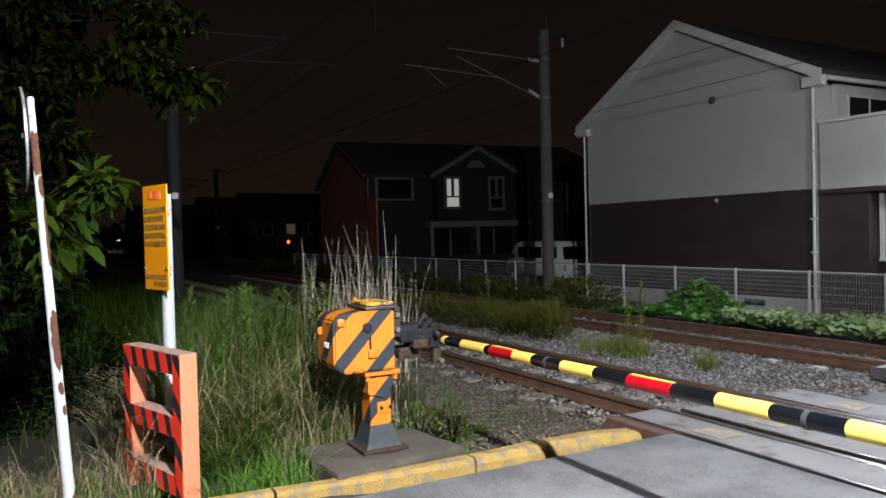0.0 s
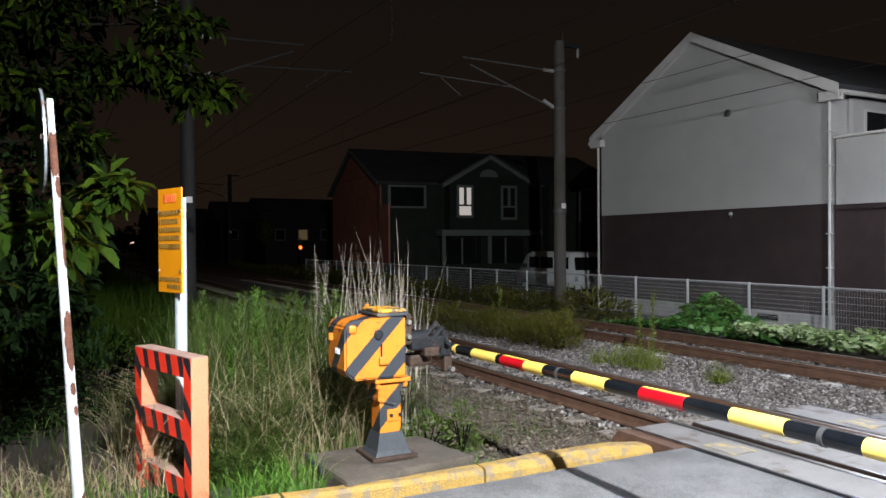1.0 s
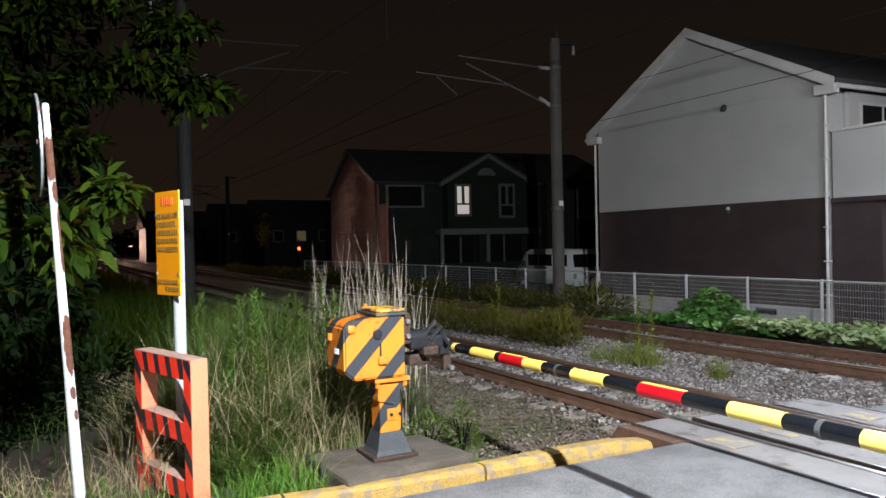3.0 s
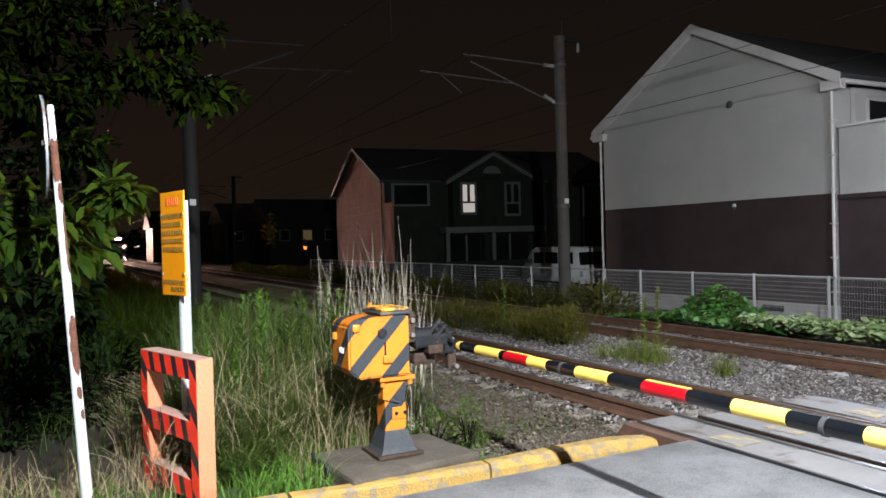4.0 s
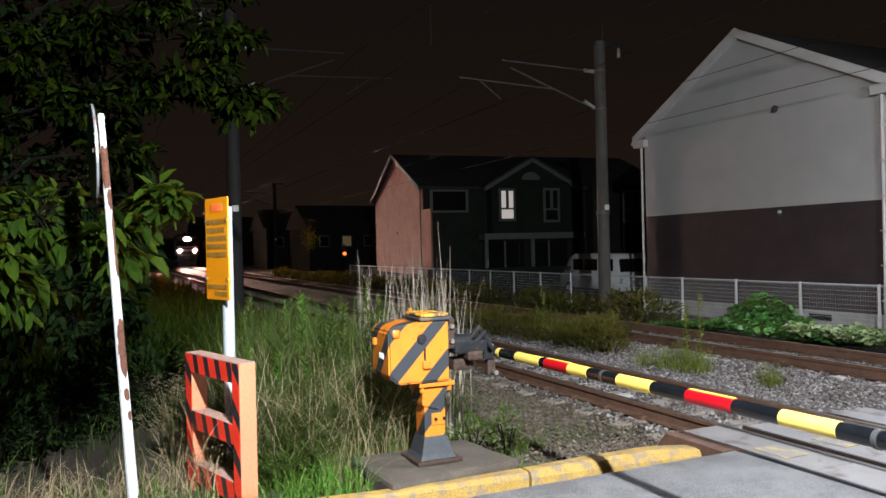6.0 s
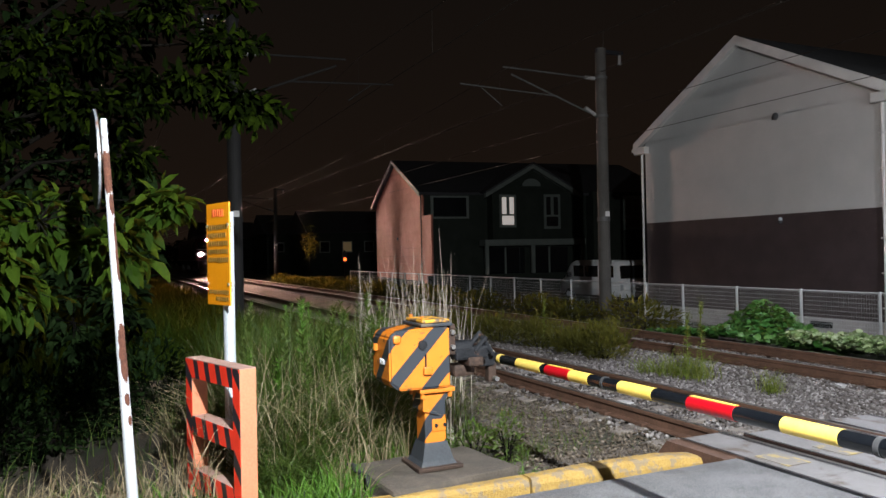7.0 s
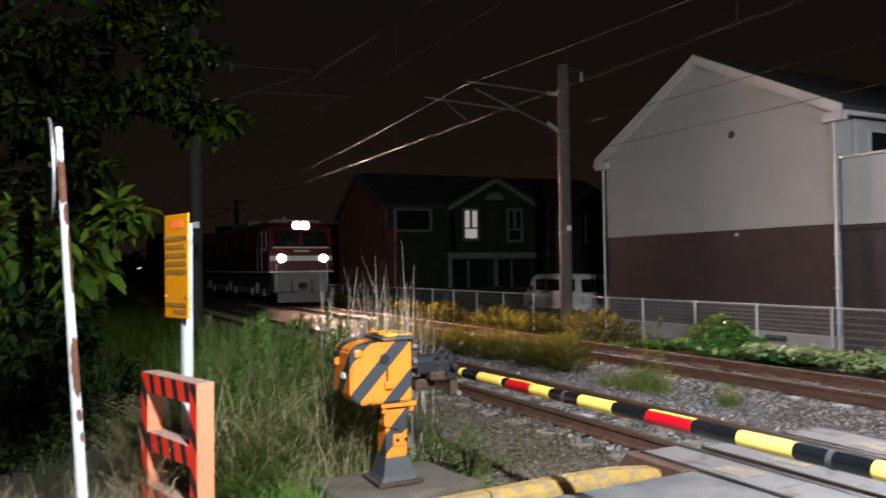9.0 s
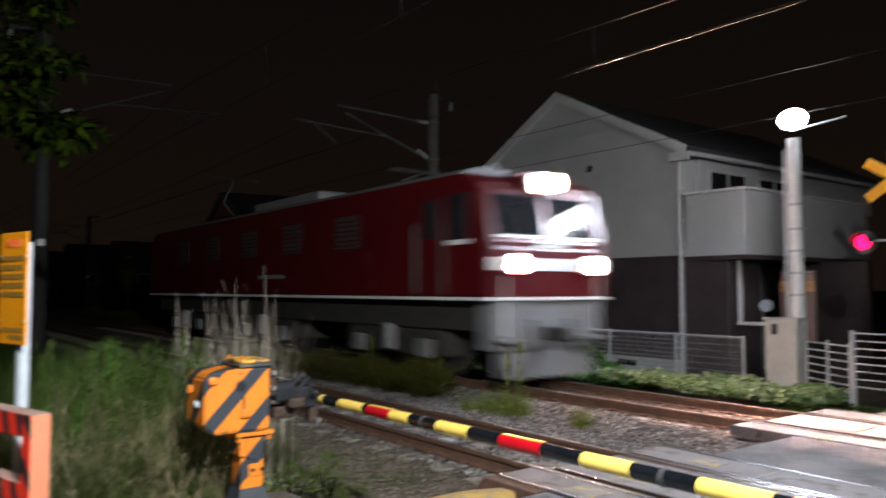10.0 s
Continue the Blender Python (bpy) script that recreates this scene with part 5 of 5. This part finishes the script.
# straw: dead stems tangled among the green
x, y = scatter(6400, -7.6, -4.95, -2.6, 2.4)
k = clumpy(x, y, 11, -0.02) | ((y < 0.3) & (x > -6.1))
k &= (x > -6.2) | (y > 0.4)
x, y = x[k], y[k]
k = ~((np.abs(x + 5.17) < 0.42) & (np.abs(y - 2.2) < 0.6)) & ~((x > -5.2) & (y > 0.12) & (y < 1.35))
x, y = x[k], y[k]
g4 = blades(np.stack([x, y, lay(x, y)], 1), rng.uniform(0.22, 0.85, len(x)) * np.where(y < 0.4, 0.6, 1.0), rng.uniform(0.003, 0.008, len(x)), rng.uniform(0.15, 1.25, len(x)), 5)
x5, y5 = scatter(950, -7.0, -5.45, 0.75, 2.15)
g4b = blades(np.stack([x5, y5, lay(x5, y5)], 1), rng.uniform(0.5, 1.25, len(x5)), rng.uniform(0.004, 0.009, len(x5)), rng.uniform(0.12, 1.1, len(x5)), 5)
g4 = joined([g4, g4b])
mesh_of("straw_grass", *g4, M["dry"], None, "tangled dry straw-coloured grass", "dry grass", "stuff")

# tall dead reeds behind the barrier machine
x = rng.normal(-6.75, 0.30, 210)
y = 2.20 + 0.90 * rng.random(210) ** 0.8
g5 = blades(np.stack([x, y, lay(x, y)], 1), rng.uniform(0.95, 1.65, 210) + (y - 2.05) * rng.uniform(0.0, 0.75, 210), rng.uniform(0.006, 0.010, 210), rng.uniform(0.0, 0.2, 210), 6)
mesh_of("dead_reeds", *g5, M["reed"], None, "tall dead reed stalks standing in the weeds", "reeds", "stuff")


def leafy_stem(at, height, material, name, label, category, leaf=0.07, count=90, r=0.006, head=None, slim=0.11):
    t = empty(name, label, category, (at[0], at[1], at[2]))
    bend = rng.normal(0, 0.06, 2)
    part("stem", R((0, 0, -0.03), (bend[0] * height, bend[1] * height, height), r, r * 0.4, 6), material, t)
    s = np.sort(rng.random(count)) ** 0.8
    ang = rng.uniform(0, 6.28, count)
    root = np.stack([bend[0] * height * s, bend[1] * height * s, height * s], 1)
    way = np.stack([np.cos(ang), np.sin(ang), 0.35 + 0.9 * s ** 3], 1)
    v, f = leaves(root, way, leaf * (1.35 - 0.75 * s) * rng.uniform(0.7, 1.2, count), leaf * slim * np.ones(count))
    mesh_of("foliage", v, f, material, t)
    if head is not None:
        n = 70
        p = rng.normal(0, 1, (n, 3)) * np.array([0.022, 0.022, 0.06]) + np.array([bend[0] * height, bend[1] * height, height])
        v, f = leaves(p, rng.normal(0, 1, (n, 3)) + np.array([0, 0, 1.0]), np.full(n, 0.025), np.full(n, 0.012))
        mesh_of("flower_head", v, f, head, t)["kind"] = "stuff"
    return t


for i in range(84):
    a, b = rng.uniform(-8.5, -5.7), rng.uniform(1.0, 2.7)
    if a > -6.2 and b > 1.6:
        continue
    leafy_stem((a, b, ground_z(a, b)), rng.uniform(0.65, 1.38), M["fresh"] if i % 4 == 0 else M["weed"], "goldenrod", "tall leafy green weed stem among the grass", "weed", 0.105, 190)
for a, b, h in ((-8.55, 7.72, 0.92), (-8.36, 7.82, 1.06), (-12.45, 7.7, 0.95)):
    leafy_stem((a, b, bed_z(b, a)), h, M["dull_grass"], "goldenrod", "upright goldenrod with pale flower head between the tracks", "weed", 0.085, 150, 0.007, M["dull_grass"], 0.16)


def tuft(at, n, r, h, w, material, name, label):
    x = rng.normal(at[0], r, n)
    y = rng.normal(at[1], r * 0.8, n)
    z = np.array([max(bed_z(b, a), -0.4) for a, b in zip(x, y)]) - 0.01
    v, f = blades(np.stack([x, y, z], 1), h * rng.uniform(0.4, 1.1, n), w * rng.uniform(0.6, 1.3, n), rng.uniform(0.15, 0.9, n), 5)
    return mesh_of(name, v, f, material, None, label, "grass tuft", "stuff")


tuft((-8.45, 7.70), 300, 0.19, 0.52, 0.009, M["dull_grass"], "grass_tuft", "green grass tuft on the ballast between tracks")
tuft((-9.0, 7.55), 190, 0.20, 0.42, 0.009, M["dull_grass"], "grass_tuft", "low green tuft on the ballast")
tuft((-7.02, 7.72), 150, 0.07, 0.42, 0.007, M["dull_grass"], "grass_tuft", "small bright grass tuft on grey ballast")
tuft((-5.75, 3.35), 160, 0.14, 0.16, 0.008, M["weed"], "grass_tuft", "sparse short grass on the track shoulder")
tuft((-6.1, 3.95), 120, 0.3, 0.14, 0.008, M["weed"], "grass_tuft", "sparse short grass on the track shoulder")
tuft((-7.4, 4.05), 160, 0.5, 0.16, 0.010, M["weed"], "grass_tuft", "sparse short grass on the track shoulder")


def bush(at, rx, ry, rz, n, leaf, material, name, label, category="shrub", slim=0.34, up=0.5, rough=0.35):
    t = empty(name, label, category, at)
    for i in range(7):
        a = rng.uniform(0, 6.28)
        part("stem", R((0, 0, -0.05), (math.cos(a) * rx * 0.6, math.sin(a) * ry * 0.6, rz * 1.1), 0.010, 0.004, 5), M["bark"], t)
    d = rng.normal(0, 1, (n, 3))
    d /= np.linalg.norm(d, axis=1, keepdims=True)
    rad = rng.random(n) ** 0.35
    lump = np.array([1 + rough * noise.noise((q[0] * 2.6, q[1] * 2.6, q[2] * 2.6 + at[0])) for q in d])
    p = d * (rad * lump)[:, None] * np.array([rx, ry, rz]) + np.array([0, 0, rz * 0.85])
    p[:, 2] = np.maximum(p[:, 2], 0.0)
    w = d + rng.normal(0, 0.5, (n, 3)) + np.array([0, 0, up])
    v, f = leaves(p, w, leaf * rng.uniform(0.6, 1.3, n), leaf * slim * rng.uniform(0.7, 1.2, n))
    mesh_of("foliage", v, f, material, t)
    return t


for at, rx, ry, rz in (((-10.65, 7.80, -0.22), 0.50, 0.36, 0.34), ((-11.5, 7.75, -0.22), 0.42, 0.36, 0.24), ((-12.6, 7.7, -0.25), 0.65, 0.40, 0.32), ((-13.9, 7.5, -0.25), 0.8, 0.45, 0.30), ((-15.6, 7.5, -0.25), 0.9, 0.5, 0.28), ((-18, 7.5, -0.25), 1.0, 0.5, 0.3)):
    bush(at, rx, ry, rz, 1300, 0.15, M["shrub"], "shrub", "feathery yellow-green shrub between the tracks", "shrub", 0.11, 1.3, 0.8)
bush((-5.55, 3.05, -0.08), 0.15, 0.15, 0.20, 300, 0.050, M["weed"], "small_bush", "small leafy green bush beside the barrier machine")
bush((-5.75, 2.82, -0.10), 0.22, 0.22, 0.17, 300, 0.06, M["weed"], "small_bush", "dark leafy bush behind the barrier machine")

for i in range(16):
    x0 = -14.5 - 2.6 * i + rng.uniform(-0.5, 0.5)
    bush((x0, 11.6 + rng.uniform(-0.2, 0.4), -0.35), 1.3, 0.7, rng.uniform(0.3, 0.48), 700, 0.16, M["shrub"], "trackside_shrub", "low dark green shrub along the fence")


# creeping kudzu and ivy by the fence
def creeper(n, x0, x1, yf, zf, material, name, label, size):
    x = rng.uniform(x0, x1, n)
    s = rng.random(n)
    y = yf[0] + (yf[1] - yf[0]) * s
    top = np.array([zf(a, b) for a, b in zip(x, y)])
    z = np.array([max(ground_z(a, b), bed_z(b, a)) for a, b in zip(x, y)]) + top * rng.uniform(0.35, 1.05, n) ** 0.6
    ang = rng.uniform(0, 6.28, n)
    way = np.stack([np.cos(ang), np.sin(ang) - 0.5, rng.uniform(-0.35, 0.35, n)], 1)
    L = size * rng.uniform(0.6, 1.35, n)
    v, f = leaves(np.stack([x, y, z], 1), way, L, L * 0.92, 0.16)
    return mesh_of(name, v, f, material, None, label, "creeper", "stuff")


def hump(x, y):
    return 0.22 + 0.72 * math.exp(-((x + 11.15) / 0.62) ** 2 - ((y - 12.1) / 0.7) ** 2) + 0.06 * noise.noise((x * 2, y * 2, 4)) - 0.12 * ease(-x, 12.0, 13.4)


creeper(4200, -13.4, -8.9, (11.0, 12.9), hump, M["kudzu"], "kudzu", "heap of broad green kudzu leaves against the fence", 0.125)
creeper(5200, -9.6, -5.7, (10.9, 12.7), lambda x, y: 0.36 + 0.13 * noise.noise((x * 1.7, y * 1.7, 2)), M["kudzu_pale"], "ivy", "bright variegated ivy leaves creeping beside the far rail", 0.115)
creeper(900, -6.3, -4.7, (10.9, 12.6), lambda x, y: 0.16, M["weed"], "ground_ivy", "low green creeper by the crossing", 0.10)


# broken sleeper ends on the ballast
for a, b, z, r in ((-6.05, 8.62, -0.155, 8), (-6.72, 8.60, -0.155, -14), (-8.9, 8.45, -0.16, 20), (-7.2, 5.55, -0.155, 5), (-11.3, 10.75, -0.19, 12)):
    chip = bmesh.new()
    prism(chip, [(-0.11, -0.03), (-0.12, 0.02), (-0.06, 0.032), (0.09, 0.028), (0.12, -0.03)], 1, -0.05, 0.06)
    slab = empty("concrete_chip", "pale flat piece of broken concrete on the ballast", "rubble", (a, b, z), r)
    part("piece", chip, M["found"], slab)


# ---- trees ----
def build_tree(name, label, root, height, sprays, material, leaf, per, trunk_r, seed):
    t = empty(name, label, "tree", root)
    loc = np.random.default_rng(seed)
    trunk = bmesh.new()
    prev, pr = Vector((0, 0, -0.3)), trunk_r
    for i in range(1, 7):
        s = i / 6
        p = Vector((0.12 * math.sin(i * 1.3), 0.10 * math.cos(i * 1.7) - 0.1, height * s))
        r = trunk_r * (1 - 0.75 * s)
        rod(trunk, prev, p, pr, r, 10)
        prev, pr = p, r
    part("trunk", trunk, M["bark"], t)
    allp = []
    for cx, cy, cz, rx, ry, rz in sprays:
        limbs = bmesh.new()
        c = Vector((cx, cy, cz)) - Vector(root)
        start = Vector((0, 0, max(0.6, min(height * 0.9, c.z * 0.75))))
        bend = (start + c) / 2 + Vector((0, 0, 0.15 * (c - start).length))
        rod(limbs, start, bend, trunk_r * 0.20, trunk_r * 0.13, 7)
        rod(limbs, bend, c, trunk_r * 0.13, trunk_r * 0.04, 7)
        twigs = max(4, int(per / 9))
        for _ in range(twigs):
            d = loc.normal(0, 1, 3)
            d /= np.linalg.norm(d)
            e = np.array(c) + d * np.array([rx, ry, rz]) * loc.uniform(0.45, 1.15)
            e[2] -= 0.04
            rod(limbs, c, Vector(e), 0.006, 0.002, 4, False)
            n = 11
            ln = max(0.2, np.linalg.norm(e - np.array(c)))
            s = loc.uniform(0.35, 1.05, n)
            base = np.array(c)[None] + (e - np.array(c))[None] * s[:, None] + loc.normal(0, 0.02, (n, 3))
            way = (e - np.array(c))[None] / ln * 0.7 + loc.normal(0, 0.6, (n, 3)) + np.array([0, 0, -0.45])
            L = leaf * loc.uniform(0.6, 1.3, n)
            allp.append(leaves(base, way, L, L * 0.42))
        part("limb", limbs, M["bark"], t)
    v, f = joined(allp)
    mesh_of("crown", v, f, material, t)
    return t


build_tree("roadside_tree", "young broad-leaved tree whose low boughs catch the lamp light", (-7.2, -1.2, -0.3), 2.6,
           [(-6.1, -0.45, 1.95, 0.42, 0.35, 0.30), (-6.0, -0.70, 1.55, 0.35, 0.30, 0.32), (-6.05, 0.05, 1.75, 0.30, 0.30, 0.35), (-6.05, 0.38, 2.12, 0.25, 0.26, 0.12),
            (-6.3, -0.9, 2.1, 0.4, 0.35, 0.3)],
           M["tree_leaf"], 0.175, 190, 0.06, 3)
# upper boughs made a separate tree so they can take the shaded colour
build_tree("evergreen_tree", "tall tree over the track side, shade put into its dense boughs' colour", (-9.6, -1.6, -0.3), 6.2,
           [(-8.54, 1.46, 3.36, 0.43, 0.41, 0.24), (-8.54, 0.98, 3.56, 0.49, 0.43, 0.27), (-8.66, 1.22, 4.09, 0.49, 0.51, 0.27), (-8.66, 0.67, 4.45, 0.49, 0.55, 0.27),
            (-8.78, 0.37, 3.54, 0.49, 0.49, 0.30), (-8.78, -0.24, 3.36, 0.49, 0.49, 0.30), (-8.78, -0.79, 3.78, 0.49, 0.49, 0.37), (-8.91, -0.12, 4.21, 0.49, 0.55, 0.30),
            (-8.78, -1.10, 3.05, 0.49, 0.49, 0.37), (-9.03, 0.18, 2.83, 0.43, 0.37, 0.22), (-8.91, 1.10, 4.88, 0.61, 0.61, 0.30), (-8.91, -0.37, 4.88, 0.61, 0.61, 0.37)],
           M["shaded_leaf"], 0.165, 260, 0.16, 4)
build_tree("dark_tree", "tree behind the sign post, shade put into its near-black leaf colour", (-11.5, -2.4, -0.3), 6.5,
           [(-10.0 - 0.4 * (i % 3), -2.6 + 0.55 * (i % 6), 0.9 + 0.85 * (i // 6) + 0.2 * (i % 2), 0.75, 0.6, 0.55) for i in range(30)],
           M["unlit_leaf"], 0.22, 150, 0.2, 5)
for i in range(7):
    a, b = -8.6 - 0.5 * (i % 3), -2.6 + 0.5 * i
    bush((a - 0.6, min(b, 0.6), ground_z(a, b)), 0.6, 0.5, 0.55, 700, 0.12, M["unlit_leaf"], "thicket_bush", "leafy undergrowth behind the guard frame, shade put into its colour")


sap = empty("sapling", "small slender sapling standing beside the far fence", "tree", (-48.5, 12.2, -0.4))
part("trunk", R((0, 0, 0), (0.05, 0.02, 2.6), 0.03, 0.015, 6), M["bark"], sap)
q = rng.normal(0, 1, (420, 3)) * np.array([0.22, 0.22, 0.42]) + np.array([0.05, 0.02, 3.0])
mesh_of("crown", *leaves(q, rng.normal(0, 1, (420, 3)) - np.array([0, 0, 0.4]), rng.uniform(0.10, 0.2, 420), rng.uniform(0.05, 0.09, 420)), M["shrub"], sap)


# ---- distance ----
def far_block(name, x, y, w, d, h, label, lit):
    t = empty(name, label, "house", (x, y, -0.5))
    part("wall", B(-w / 2, w / 2, -d / 2, d / 2, 0, h), M["far_front"], t)
    part("roof", prism(bmesh.new(), [(-w / 2 - 0.5, h), (w / 2 + 0.5, h), (0, h + w * 0.28)], 1, -d / 2 - 0.4, d / 2 + 0.4), M["roof"], t)
    for i in range(3):
        win = part("window", B(w / 2 + 0.005, w / 2 + 0.06, -d / 2 + 1 + i * 2.4, -d / 2 + 2.1 + i * 2.4, h * 0.55, h * 0.55 + 1.2), M["far_trim"], t)
        part("pane", B(w / 2 + 0.062, w / 2 + 0.066, -d / 2 + 1.1 + i * 2.4, -d / 2 + 2.0 + i * 2.4, h * 0.55 + 0.1, h * 0.55 + 1.1), M["far_window"] if (lit and i == 1) else M["window_dark"], win)


far_block("distant_house", -95, 22, 9, 9, 5.0, "dark distant house beside the railway", False)
far_block("distant_house", -80, 24, 9, 10, 4.6, "dark distant house with one dim lit window", True)
far_block("distant_house", -125, 17, 10, 9, 5.2, "dark distant house by the line", False)


def tree_line():
    allp = []
    n = 16000
    x = np.where(rng.random(n) < 0.5, rng.uniform(-210, -160, n), rng.uniform(-170, -70, n))
    y = np.where(x < -165, rng.uniform(-60, 110, n), rng.choice([-14.0, 45.0], n) + rng.normal(0, 6, n))
    h = np.array([5.0 + 2.6 * noise.noise((a * 0.05, b * 0.06, 1)) + 1.2 * noise.noise((a * 0.3, b * 0.3, 2)) for a, b in zip(x, y)])
    z = h * rng.random(n) ** 0.5 - 0.5
    v, f = leaves(np.stack([x, y, z], 1), rng.normal(0, 1, (n, 3)), rng.uniform(0.9, 1.8, n), rng.uniform(0.7, 1.2, n))
    mesh_of("distant_woods", v, f, M["unlit_leaf"], None, "black line of distant trees under the night sky", "woods", "stuff")


tree_line()

sig = empty("railway_signal", "distant railway signal showing an orange-red light", "railway signal", (-67, 20.1, 0))
part("post", R((0, 0, -0.5), (0, 0, 2.2), 0.07), M["mast_dark"], sig)
part("head", B(-0.1, 0.08, -0.22, 0.22, 1.0, 2.0, 0.03), M["plastic_dark"], sig)
part("lens", R((0.081, 0, 1.35), (0.10, 0, 1.35), 0.15, None, 16), M["signal_far"], sig)


# bridge and lamps are invented; the bars stand in for train-lit glints
far_lights = empty("distant_footbridge", "made-up bridge with glowing bars standing in for distant pinkish glints", "footbridge", (-199.0, 18.2, 0.0))
for y in (-9, -3, 3, 9):
    part("post", B(-0.2, 0.2, y - 0.2, y + 0.2, -1, 3.2), M["mast_dark"], far_lights)
part("deck", B(-1, 1, -10, 10, 1.6, 2.1), M["mast_dark"], far_lights)
for y in (-2.9, -1.2, 0.4, 1.9):
    part("lamp", B(1.01, 1.15, y - 0.45, y + 0.45, 2.15, 2.5), M["far_glint"], far_lights, "glowing bar standing in for a pinkish glint")


# ---- motion ----
def motions():
    speed, at_ten = 23.1, -9.35
    walk(TRAIN, [(t, pose(at_ten - speed * (10.0 - t), FAR_TRACK, 0.0)) for t in (0.0, 0.1, 2.5, 5.0, 7.5, 9.0, 9.5, 9.8, 9.9, 10.0)])


motions()
